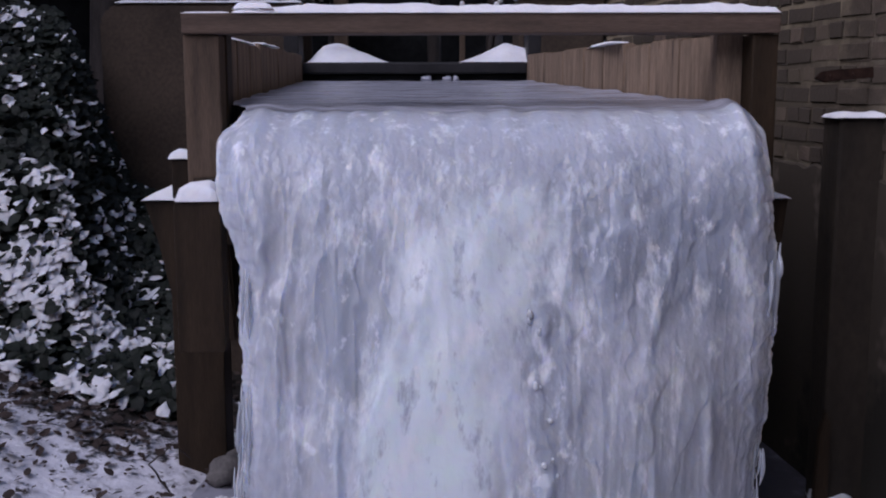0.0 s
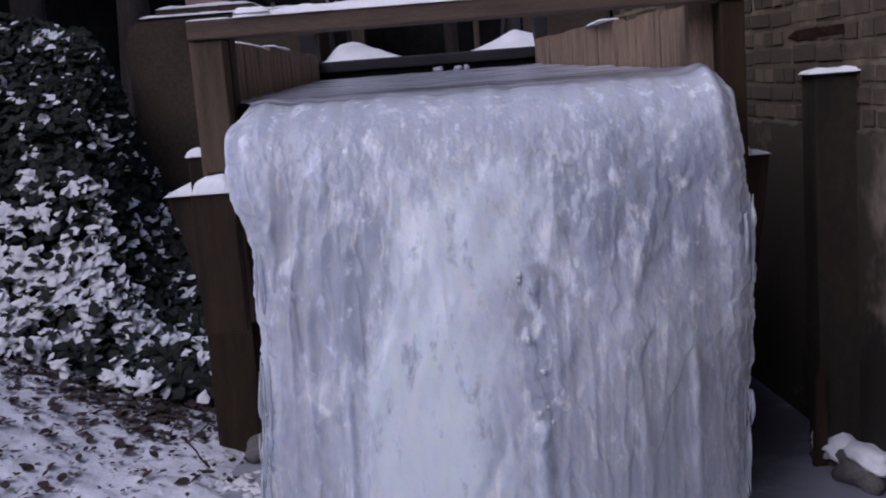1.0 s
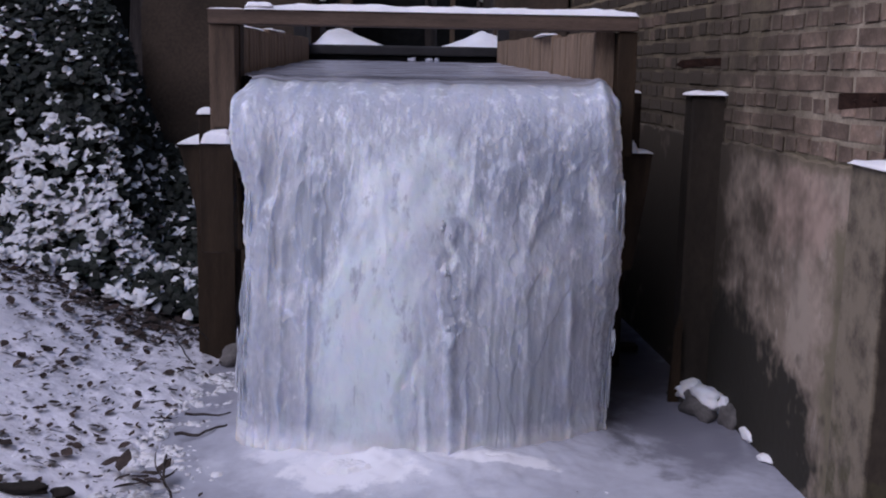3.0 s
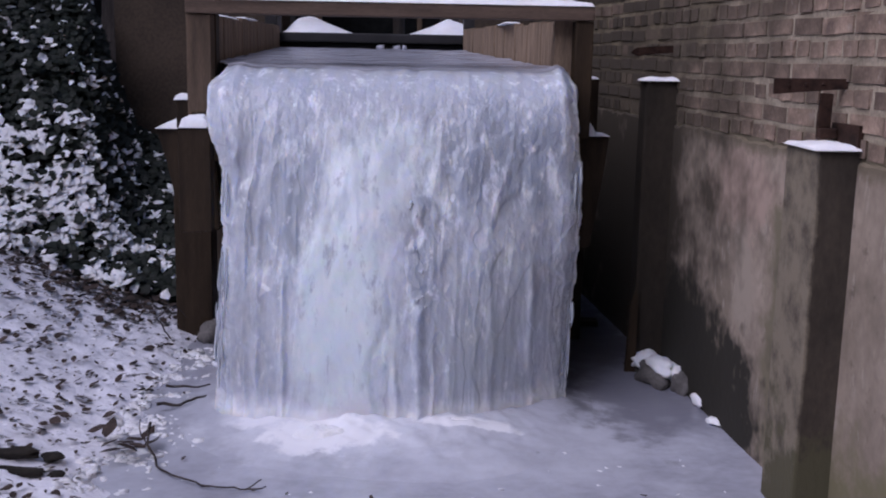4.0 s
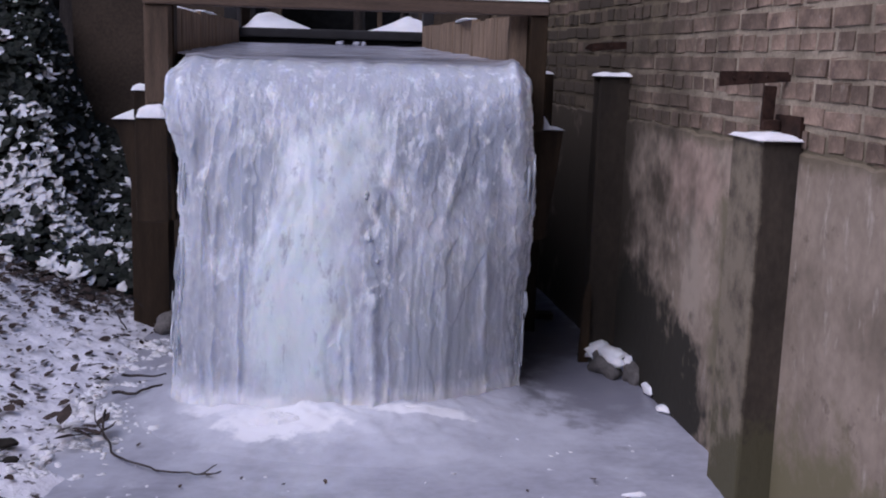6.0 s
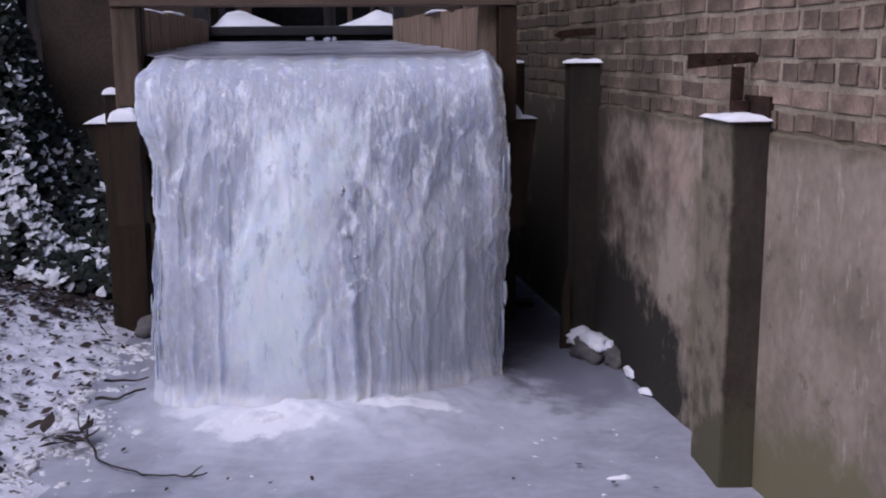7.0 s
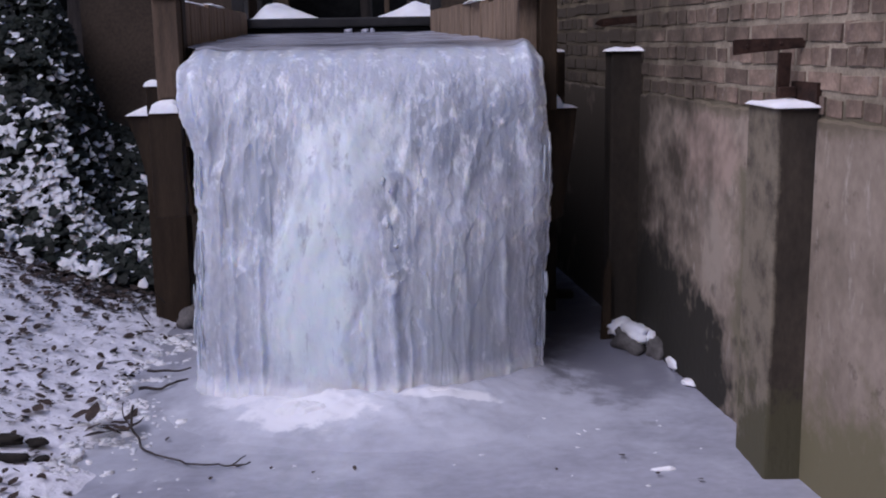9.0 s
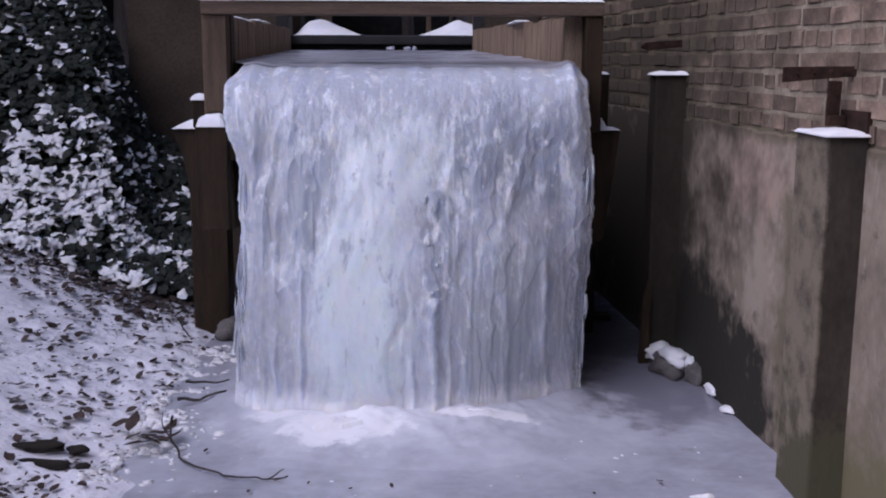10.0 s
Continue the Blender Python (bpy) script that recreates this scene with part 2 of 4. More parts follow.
M_CLEAR = material("clear_ice", (0.72, 0.76, 0.82), rough=0.1, scale=20, vary=0.1, bump=0.3, fine=60, spec=0.5, relief=0.004, grain=0.2)
M_CLEAR.node_tree.nodes["Principled BSDF"].inputs["Transmission Weight"].default_value = 0.55
M_CLEAR.node_tree.nodes["Principled BSDF"].inputs["IOR"].default_value = 1.31


# ---- mesh tools ----
def mesh_of(bm, name, mat, smooth=False):
    me = bpy.data.meshes.new(name)
    bm.to_mesh(me)
    bm.free()
    if mat:
        me.materials.append(mat)
    if smooth:
        me.shade_smooth()
    return me


def part(name, bm, mat, parent=None, label="", smooth=False):
    ob = new(name, mesh_of(bm, name, mat, smooth))
    if parent:
        ob.parent = parent
    return tagged(ob, label=label)


def thing(name, label, category, at=(0, 0, 0), group="", kind=""):
    ob = new(name)
    ob.location = at
    ob.empty_display_size = 0.1
    return tagged(ob, label, category, group, kind)


def box(x0, x1, y0, y1, z0, z1, bevel=0.006, wobble=0.0, bm=None, cuts=0):
    """A box with worn edges; wobble bends its faces a little."""
    own = bmesh.new()
    bmesh.ops.create_cube(own, size=1.0)
    for v in own.verts:
        v.co = Vector((x0 + (v.co.x + 0.5) * (x1 - x0), y0 + (v.co.y + 0.5) * (y1 - y0), z0 + (v.co.z + 0.5) * (z1 - z0)))
    if cuts:
        bmesh.ops.subdivide_edges(own, edges=own.edges[:], cuts=cuts, use_grid_fill=True)
    if bevel:
        sharp = [e for e in own.edges if e.is_manifold and e.calc_face_angle(0) > 0.5]
        bmesh.ops.bevel(own, geom=sharp, offset=bevel, segments=2, affect="EDGES", profile=0.6)
    if wobble:
        for v in own.verts:
            v.co += wobble * noise.noise_vector(v.co * 5)
    if bm is None:
        return own
    me = bpy.data.meshes.new("tmp")
    own.to_mesh(me)
    own.free()
    bm.from_mesh(me)
    bpy.data.meshes.remove(me)
    return bm


def prism(outline, y0, y1, bevel=0.008):
    """A slab with an outline in x and z, from y0 to y1."""
    bm = bmesh.new()
    front = [bm.verts.new((x, y0, z)) for x, z in outline]
    back = [bm.verts.new((x, y1, z)) for x, z in outline]
    n = len(outline)
    bm.faces.new(front)
    bm.faces.new(back[::-1])
    for i in range(n):
        bm.faces.new((front[i], back[i], back[(i + 1) % n], front[(i + 1) % n]))
    bmesh.ops.recalc_face_normals(bm, faces=bm.faces[:])
    if bevel:
        sharp = [e for e in bm.edges if e.is_manifold and e.calc_face_angle(0) > 0.5]
        bmesh.ops.bevel(bm, geom=sharp, offset=bevel, segments=2, affect="EDGES")
    return bm


def drift(x0, x1, y0, y1, z, high, seed=0.0, nx=24, ny=10, edge=0.48, bm=None, thin=1.0):
    """A cushion of snow on a flat top: rounded rim, uneven crest."""
    bm = bm or bmesh.new()
    rows = []
    for j in range(ny + 1):
        row = []
        for i in range(nx + 1):
            u, v = i / nx, j / ny
            rim = min(1, min(u, 1 - u) * (x1 - x0) / (edge * min(x1 - x0, y1 - y0)), min(v, 1 - v) / edge)
            h = high * math.sqrt(max(0, 1 - (1 - rim) ** 2)) * (thin + (1 - thin) * u)
            x, y = x0 + u * (x1 - x0), y0 + v * (y1 - y0)
            k = noise.noise(Vector((x * 9 + seed, y * 9, seed)))
            j2 = noise.noise(Vector((x * 23 + seed, y * 23, 7)))
            row.append(bm.verts.new((x + 0.010 * k, y + 0.010 * j2, z + max(h * (1 + 0.4 * k + 0.25 * j2), -0.002))))
        rows.append(row)
    for a, b in zip(rows, rows[1:]):
        for i in range(nx):
            bm.faces.new((a[i], a[i + 1], b[i + 1], b[i]))
    under = [bm.verts.new((x, y, z - 0.002)) for x, y in ((x0, y0), (x1, y0), (x1, y1), (x0, y1))]
    bm.faces.new(under[::-1])
    return bm


def rough_lump(bm, at, size, seed, sub=2, amount=0.35):
    """A lump with an uneven outline."""
    made = bmesh.ops.create_icosphere(bm, subdivisions=sub, radius=1.0)["verts"]
    for v in made:
        k = 1 + amount * noise.noise(v.co * 1.6 + Vector((seed, seed * 2, 0)))
        v.co = Vector((at[0] + v.co.x * size[0] * k, at[1] + v.co.y * size[1] * k, at[2] + v.co.z * size[2] * k))
    return bm


def wall_x(y):
    return 1.373 - 0.083 * y


def smooth01(a, b, v):
    t = max(0.0, min(1.0, (v - a) / (b - a)))
    return t * t * (3 - 2 * t)


def ground_z(x, y):
    """The lie of the land: flat frozen pool, a bank rising on the side of the bushes and behind."""
    bank = 0.30 * smooth01(-1.0, -2.4, x) + 0.5 * smooth01(-1.5, -4.5, x) * smooth01(-1.5, 2.5, y)
    back = 0.45 * smooth01(1.5, 4.0, y) * smooth01(-0.8, -1.5, x)
    far = 0.3 * smooth01(4.5, 9.0, y)
    rough = 0.025 * noise.noise(Vector((x * 2.3, y * 2.3, 0))) + 0.020 * noise.noise(Vector((x * 8, y * 8, 3))) + 0.010 * noise.noise(Vector((x * 17, y * 17, 6)))
    shore = 0.10 * noise.noise(Vector((0.5, y * 1.5, 0))) + 0.09 * noise.noise(Vector((x * 2, y * 5, 0))) + 0.05 * noise.noise(Vector((x * 8, y * 12, 4)))
    pool = smooth01(-0.85, -1.12, x + shore)
    side = smooth01(3.2, 4.2, y)
    return -0.03 + (bank + back + 0.06 + rough) * pool + far * max(pool, side)


# ---- ground ----
def ground_sheet():
    bm = bmesh.new()
    xs = [-120, -60, -30, -15, -8, -6] + [-5 + 0.1 * i for i in range(25)] + [-2.5 + 0.04 * i for i in range(28)] + [-1.38 + 0.016 * i for i in range(44)] + [-0.65, -0.5] + [-0.3, 0.2, 0.7, 1.2, 1.7, 2.5, 5, 10, 30, 60, 120]
    ys = [-120, -60, -25, -12, -7, -5.5, -4.5, -3.6] + [-3.0 + 0.03 * i for i in range(166)] + [2.0 + 0.15 * i for i in range(16)] + [4.6, 5.2, 6, 7, 8, 9, 12, 18, 30, 60, 120]
    grid = [[bm.verts.new((x, y, ground_z(x, y))) for x in xs] for y in ys]
    for a, b in zip(grid, grid[1:]):
        for i in range(len(xs) - 1):
            bm.faces.new((a[i], a[i + 1], b[i + 1], b[i]))
    ob = part("ground", bm, M_EARTH, smooth=True)
    return tagged(ob, "snow-covered bank with frozen soil", "ground", kind="structure")


ground_sheet()


def ice_pool():
    """The frozen run-off in front of and beside the fall."""
    bm = bmesh.new()
    nx, ny = 90, 210
    grid = []
    for j in range(ny + 1):
        y = -7.0 + 10.4 * j / ny
        row = []
        for i in range(nx + 1):
            u = i / nx
            x = -1.35 + u * (wall_x(y) + 0.02 + 1.35)
            h = 0.004 * noise.noise(Vector((x * 3, y * 6, 0))) + 0.003 * noise.noise(Vector((x * 12, y * 14, 5)))
            edge = 0.05 * smooth01(-0.9, -1.3, x)
            row.append(bm.verts.new((x, y, h - edge)))
        grid.append(row)
    for a, b in zip(grid, grid[1:]):
        for i in range(nx):
            bm.faces.new((a[i], a[i + 1], b[i + 1], b[i]))
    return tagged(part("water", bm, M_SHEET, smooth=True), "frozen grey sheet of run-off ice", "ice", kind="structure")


ice_pool()


# ---- the frozen fall ----
def fall_left(k):
    return -0.675 - 0.052 * smooth01(0.0, 0.06, k) + 0.075 * smooth01(0.13, 0.34, k) - 0.03 * smooth01(0.45, 1, k)


def fall_right(k):
    return 0.780 + 0.022 * smooth01(0, 0.06, k) + 0.02 * smooth01(0.07, 0.3, k) - 0.02 * smooth01(0.55, 1, k)


def crest(x):
    """The uneven height of the lip's crest."""
    return 0.012 * noise.noise(Vector((x * 6, 2, 2))) + 0.006 * noise.noise(Vector((x * 19, 4, 1))) + 0.02 * math.exp(-((x - 0.74) / 0.03) ** 2) + 0.012 * math.exp(-((x + 0.62) / 0.05) ** 2)


def fall_front(x, z):
    """How far forward the frozen water hangs at x and height z: a roll over the lip, then a bulging curtain."""
    k = max(0.0, 1 - z / 1.43)
    mid = max(0.0, 1 - 1.05 * ((x + 0.05) / 0.85) ** 2)
    y = 0.10 - 0.235 * (1 - math.exp(-16 * k)) ** 0.6 - 0.31 * mid * smooth01(0.0, 0.85, k)
    return y - 0.07 * smooth01(0.88, 1, k) ** 2 + 0.10 * smooth01(0.3, 1, k) * smooth01(0.35, 0.8, x)


fall = thing("frozen_waterfall", "frozen waterfall of fluted white-blue ice hanging from a wooden flume", "ice", (0, 0, 0))


def n3(x, y, z):
    return noise.noise(Vector((x, y, z)))


def tongue(x, z):
    """1 inside the smooth central tongue of ice, which widens towards the foot, 0 outside."""
    k = 1 - z / 1.43
    left = -0.10 - 0.16 * smooth01(0.04, 0.20, k) - 0.115 * smooth01(0.30, 0.78, k) + 0.025 * n3(z * 4, 1, 1) + 0.010 * n3(z * 19, 1, 4)
    right = 0.27 - 0.23 * smooth01(0.26, 0.58, k) - 0.06 * smooth01(0.65, 0.8, k) + 0.03 * n3(z * 5, 7, 1) + 0.014 * n3(z * 21, 7, 5)
    soft = 0.012 + 0.05 * smooth01(0.45, 0.2, k)
    return smooth01(left - 0.01, left + 0.02 + soft, x) * (1 - smooth01(right - 0.02 - soft, right + 0.01, x)) * smooth01(0.10, 0.3, k)


def ridge(v):
    return (1 - abs(v)) ** 3


def relief(x, z, k):
    """Thickness of the frozen skin over its smooth body: strands, overlapping sheets, knobs and frost grains."""
    t = tongue(x, z)
    deep = smooth01(0.04, 0.24, k)
    sway = 0.05 * n3(x * 3, z * 1.5, 9) + 0.012 * n3(x * 11, z * 4, 14)
    xs = x + sway
    strand_side = 1 - smooth01(-0.44, -0.27, x)
    right_side = smooth01(0.10, 0.26, x)
    rim = max(smooth01(-0.60, -0.70, x), smooth01(0.66, 0.80, x))
    h = (0.009 * strand_side + 0.0045 * right_side + 0.001) * ridge(1.6 * n3(xs * 10, z * 1.9, 0)) * deep * (1 - 0.6 * right_side * smooth01(0.5, 0.75, k))
    h += (0.0055 * strand_side + 0.0025 * right_side + 0.008 * rim) * ridge(1.8 * n3(xs * 24, z * 3.2, 4)) * deep * (0.4 + 1.1 * abs(n3(x * 6, z * 3.5, 31)))
    h += 0.0022 * (1 - t) * n3(xs * 46, z * 4, 17) * deep
    # sheets that froze over one another, with ragged lower and side edges
    sheet = n3(xs * 4.2, z * 1.5, 33) + 0.25 * n3(x * 17, z * 9, 35)
    h += 0.006 * (1 - t) * smooth01(-0.05, 0.08, sheet) * deep
    sheet = n3(xs * 9.5, z * 2.6, 43) + 0.3 * n3(x * 26, z * 15, 45)
    h += 0.0035 * (1 - t) * smooth01(0.02, 0.14, sheet) * smooth01(0.08, 0.3, k)
    h += 0.012 * t + t * (0.006 * n3(x * 5, z * 3, 51) + 0.0035 * n3(x * 14, z * 8, 52) + 0.0015 * n3(x * 40, z * 22, 53))
    h += (0.014 * n3(x * 4, 3, z * 2.6) + 0.006 * n3(x * 11, 5, z * 7)) * deep
    # folds low on the right of the tongue
    for c, w, a, top in ((0.155, 0.022, 0.022, 0.62), (0.215, 0.012, 0.016, 0.45), (0.06, 0.016, 0.014, 0.40), (-0.385, 0.014, 0.020, 0.70), (-0.50, 0.016, 0.014, 0.9), (0.63, 0.02, 0.016, 0.8), (0.45, 0.018, 0.012, 0.6)):
        d = (x - c - 0.018 * n3(z * 4, c * 20, 0) - 0.006 * n3(z * 15, c * 20, 3)) / w
        if abs(d) < 2.5:
            h += a * math.exp(-d * d) * smooth01(top + 0.05, top - 0.2, z) * (0.55 + 0.9 * abs(n3(c * 9, z * 8, 61)))
    knobs = math.exp(-((x - 0.15 - 0.03 * n3(z * 5, 2, 2)) / 0.055) ** 2) * smooth01(1.05, 0.9, z) * smooth01(0.25, 0.5, z)
    h += 0.016 * knobs * max(0, n3(x * 17, 8, z * 13) - 0.08)
    grain = (0.30 + 0.45 * (1 - smooth01(0.10, 0.32, k)) + 0.4 * right_side * smooth01(0.75, 0.4, k) + 0.7 * knobs + 0.4 * rim) * (1 - 0.5 * t)
    h += grain * (0.0026 * n3(x * 34, 2, z * 24) + 0.0017 * n3(x * 75, 5, z * 48) + 0.0012 * n3(x * 150, 7, z * 100))
    return h


def fall_point(s, over, k):
    """A point of the frozen skin: s across from edge to edge, over behind the rim (-1 to 1), k from the lip (0) to the foot (1)."""
    z = 1.43 * (1 - k)
    xa, xb = fall_left(k), fall_right(k)
    x = xa + s * (xb - xa)
    y = fall_front(x, z)
    depth = smooth01(0.03, 0.22, k)
    rim = max(smooth01(0.22, 0.0, s), smooth01(0.80, 1.0, s))
    round_off = 0.05 * (max(smooth01(0.06, 0.0, s), smooth01(0.95, 1.0, s))) ** 2
    y += round_off - relief(x, z, k) * (1 - 0.6 * smooth01(0.95, 1.0, k))
    if over:
        sign = -1 if over < 0 else 1
        o = abs(over)
        y += 0.5 * o
        x += sign * (0.018 * math.sin(min(1, o * 2) * math.pi / 2) + 0.018 * n3(y * 16, z * 1.8, 5))
    ragged = 0.008 * n3(z * 15, s * 5, 2) + (0.007 * n3(z * 33, s * 9, y * 20) + 0.004 * n3(z * 80, s * 9, y * 40)) * rim ** 5 + 0.010 * n3(z * 4, s * 5, 6)
    x += ragged * (0.25 + 0.75 * depth) * (0.1 + 0.9 * rim * rim)
    return x, y, z - 0.012 + crest(x) * (1 - smooth01(0.0, 0.12, k))


def frozen_skin():
    nu, nv, back = 520, 480, 16
    columns = [(0.0, -(back - i) / back) for i in range(back)] + [(i / nu, 0) for i in range(nu + 1)] + [(1.0, (i + 1) / back) for i in range(back)]
    rows = [(j / nv) ** 1.15 for j in range(nv + 1)]
    net = [[fall_point(s, o, k) for s, o in columns] for k in rows]
    bm = bmesh.new()
    grid = [[bm.verts.new(p) for p in row] for row in net]
    for a, b in zip(grid, grid[1:]):
        for i in range(len(a) - 1):
            bm.faces.new((a[i], b[i], b[i + 1], a[i + 1]))
    return part("curtain", bm, M_ICE, fall, "fluted curtain of cloudy and clear ice", smooth=True)


frozen_skin()


def top_ice():
    """Frozen water lying in the flume, up to the lip."""
    bm = bmesh.new()
    nu, nv = 60, 70
    grid = []
    for j in range(nv + 1):
        y = 3.42 + (0.09 - 3.42) * j / nv
        row = []
        for i in range(nu + 1):
            s = i / nu
            xa = -0.775 - 0.03 * (y - 0.27) + 0.10 * smooth01(0.50, 0.09, y)
            xb = 0.765 - 0.1006 * (y - 0.27) - 0.006 * smooth01(0.28, 0.09, y)
            x = xa + s * (xb - xa)
            z = 1.428 + 0.0262 * (y - 0.09) - 0.014 * smooth01(0.2, 0.09, y)
            z += 0.006 * noise.noise(Vector((x * 5, y * 3, 1))) + 0.012 * abs(2 * s - 1) ** 8 * noise.noise(Vector((y * 7, s, 1)))
            z += crest(x) * smooth01(0.5, 0.09, y)
            row.append(bm.verts.new((x, y, z)))
        grid.append(row)
    for a, b in zip(grid, grid[1:]):
        for i in range(nu):
            bm.faces.new((a[i], b[i], b[i + 1], a[i + 1]))
    return part("top_ice", bm, M_ICE_TOP, fall, "wet grey ice lying in the flume", smooth=True)


top_ice()


def icicle(x, z0, z1, radius, seed, mat, out=0.015):
    """A hanging rib of ice that follows the curtain, thick above and ragged."""
    bm = bmesh.new()
    n, rings = 8, 34
    last = None
    for j in range(rings + 1):
        t = j / rings
        z = z0 + (z1 - z0) * t
        xc = x + 0.012 * noise.noise(Vector((z * 3, seed, 0)))
        y = fall_front(xc, z) - out * math.sin(math.pi * t) ** 0.5 + 0.012 * (1 - math.sin(math.pi * t))
        r = radius * (0.12 + 0.88 * math.sin(math.pi * min(1, 0.04 + t * 0.94)) ** 0.7) * (1 + 0.45 * noise.noise(Vector((z * 16, seed, 1))))
        ring = [bm.verts.new((xc + r * math.cos(a), y + r * math.sin(a), z)) for a in (2 * math.pi * i / n for i in range(n))]
        if last:
            for i in range(n):
                bm.faces.new((last[i], last[(i + 1) % n], ring[(i + 1) % n], ring[i]))
        else:
            bm.faces.new(ring[::-1])
        last = ring
    bm.faces.new(last)
    return part("icicle", bm, mat, fall, smooth=True)


rng = random.Random(4)
# drips along both rims
for i in range(24):
    top = rng.uniform(0.30, 1.05)
    icicle(fall_left(1 - top / 1.43) + rng.uniform(-0.006, 0.035), top, top - rng.uniform(0.06, 0.20), rng.uniform(0.003, 0.007), i, M_CLEAR, 0.01 - 0.05 * rng.random())
for i in range(18):
    top = rng.uniform(0.25, 1.1)
    icicle(fall_right(1 - top / 1.43) - rng.uniform(-0.004, 0.035), top, top - rng.uniform(0.08, 0.25), rng.uniform(0.003, 0.007), 40 + i, M_CLEAR, 0.01 - 0.05 * rng.random())
# small knobs of ice, pale in colour to stand for bright glints
for i in range(10):
    z = rng.uniform(0.5, 0.95)
    x = 0.15 + rng.gauss(0, 0.03)
    r = rng.uniform(0.004, 0.008)
    part("ice_knob", rough_lump(bmesh.new(), (x, fall_front(x, z) - relief(x, z, 1 - z / 1.43) - 0.2 * r, z), (r, r, r * rng.uniform(1.0, 1.8)), i, 2, 0.5), M_ICE_LIP, fall, smooth=True)


def foot_apron():
    """A low ragged cone of spray ice frozen round the fall's foot."""
    bm = bmesh.new()
    rings, n = 70, 300
    last = None
    for j in range(rings + 1):
        t = j / rings
        ring = []
        for i in range(n):
            a = 2 * math.pi * i / n
            r = t * (1 + 0.16 * noise.noise(Vector((math.cos(a) * 1.5, math.sin(a) * 1.5, 3))))
            x, y = 0.02 + 1.02 * r * math.cos(a), -0.10 + 0.85 * r * math.sin(a)
            h = 0.12 * (1 - t) ** 0.9 * (1 + 0.35 * noise.noise(Vector((x * 5, y * 5, 0)))) + (0.022 * noise.noise(Vector((x * 13, y * 13, 2))) + 0.010 * noise.noise(Vector((x * 31, y * 31, 5)))) * (1 - t) + 0.004 - 0.02 * t * t
            ring.append(bm.verts.new((x, y, h)))
        if last:
            for i in range(n):
                bm.faces.new((last[i], last[(i + 1) % n], ring[(i + 1) % n], ring[i])[::-1])
        last = ring
    return part("foot_apron", bm, M_SHEET, fall, "low cone of frozen spray", smooth=True)


foot_apron()

# ---- flume ----
flume = thing("flume", "weathered wooden water flume with boarded sides and a snowy rail", "flume", (0, 1.8, 1.15))


def under(ob, parent):
    ob.parent = parent
    ob.matrix_parent_inverse = Matrix.Translation(parent.location).inverted()
    return ob


def side_x(y, right):
    return 0.775 - 0.1006 * (y - 0.27) if right else -0.785 - 0.03 * (y - 0.27)


for right in (False, True):
    for y0, y1, top, snow in ((0.42, 0.735, 1.645, False), (0.745, 1.075, 1.652, False), (1.085, 1.40, 1.643, False), (1.42, 1.735, 1.66, True), (1.745, 2.06, 1.655, True), (2.09, 2.51, 1.665, False), (2.52, 2.96, 1.66, False), (2.97, 3.45, 1.667, False)):
        xa, xb = side_x(y0, right), side_x(y1, right)
        out = 0.05 if right else -0.05
        bm = bmesh.new()
        vs = [bm.verts.new(c) for z in (1.22, top) for c in ((xa, y0, z), (xb, y1, z), (xb + out, y1, z), (xa + out, y0, z))]
        for f in ((0, 1, 2, 3), (4, 5, 6, 7), (0, 1, 5, 4), (1, 2, 6, 5), (2, 3, 7, 6), (3, 0, 4, 7)):
            bm.faces.new([vs[i] for i in f])
        bmesh.ops.recalc_face_normals(bm, faces=bm.faces[:])
        bmesh.ops.bevel(bm, geom=bm.edges[:], offset=0.006, segments=2, affect="EDGES")
        under(part("side_board", bm, M_BOARD), flume)
    x = side_x(0.3, right)
    if right:
        under(part("end_stile", box(x - 0.03, x + 0.05, 0.31, 0.40, 1.22, 1.655), M_BOARD), flume)
        under(part("end_post", box(0.822, 0.90, 0.215, 0.335, 1.13, 1.64), M_WOOD_DARK), flume)
    else:
        under(part("end_stile", box(x - 0.05, x + 0.03, 0.31, 0.40, 1.22, 1.655), M_WOOD_DARK), flume)
        under(part("end_post", box(-0.868, -0.762, 0.215, 0.325, 1.10, 1.64), M_WOOD), flume)
under(part("cross_rail", box(-0.868, 0.90, 0.20, 0.34, 1.643, 1.703), M_WOOD_RAIL), flume)
under(part("floor_board", box(-0.85, 0.80, 0.2, 3.4, 1.16, 1.22), M_WOOD_DARK), flume)

# ---- trestle under the flume's mouth ----
trestle = thing("trestle", "dark wet timber trestle carrying the flume's mouth", "trestle", (0, 0.45, 0))
under(part("cross_beam", box(-0.80, 0.80, 0.44, 0.60, 0.98, 1.13), M_WOOD_DARK), trestle)
under(part("knee", prism([(-1.065, 1.13), (-0.80, 1.13), (-0.775, 0.66), (-0.955, 0.66), (-1.02, 0.98)], 0.44, 0.60), M_WOOD_DARK), trestle)
under(part("knee", prism([(1.03, 1.13), (0.79, 1.13), (0.79, 0.60), (0.96, 0.60), (1.01, 0.95)], 0.44, 0.60), M_WOOD_DARK), trestle)
under(part("cheek_post", box(-0.896, -0.757, 0.13, 0.212, 0.70, 1.157), M_WOOD_DARK), trestle)
under(part("leg", box(-1.12, -0.93, 1.0, 1.16, -0.05, 1.10), M_WOOD_DARK), trestle)
under(part("stub", box(-0.965, -0.90, 0.42, 0.48, 1.13, 1.262), M_WOOD_DARK), trestle)
under(part("outer_board", box(0.935, 1.0, 0.62, 0.70, 0.7, 1.385), M_WOOD_DARK), trestle)
under(part("leg", box(0.86, 1.02, 1.0, 1.16, -0.05, 1.10), M_WOOD_DARK), trestle)

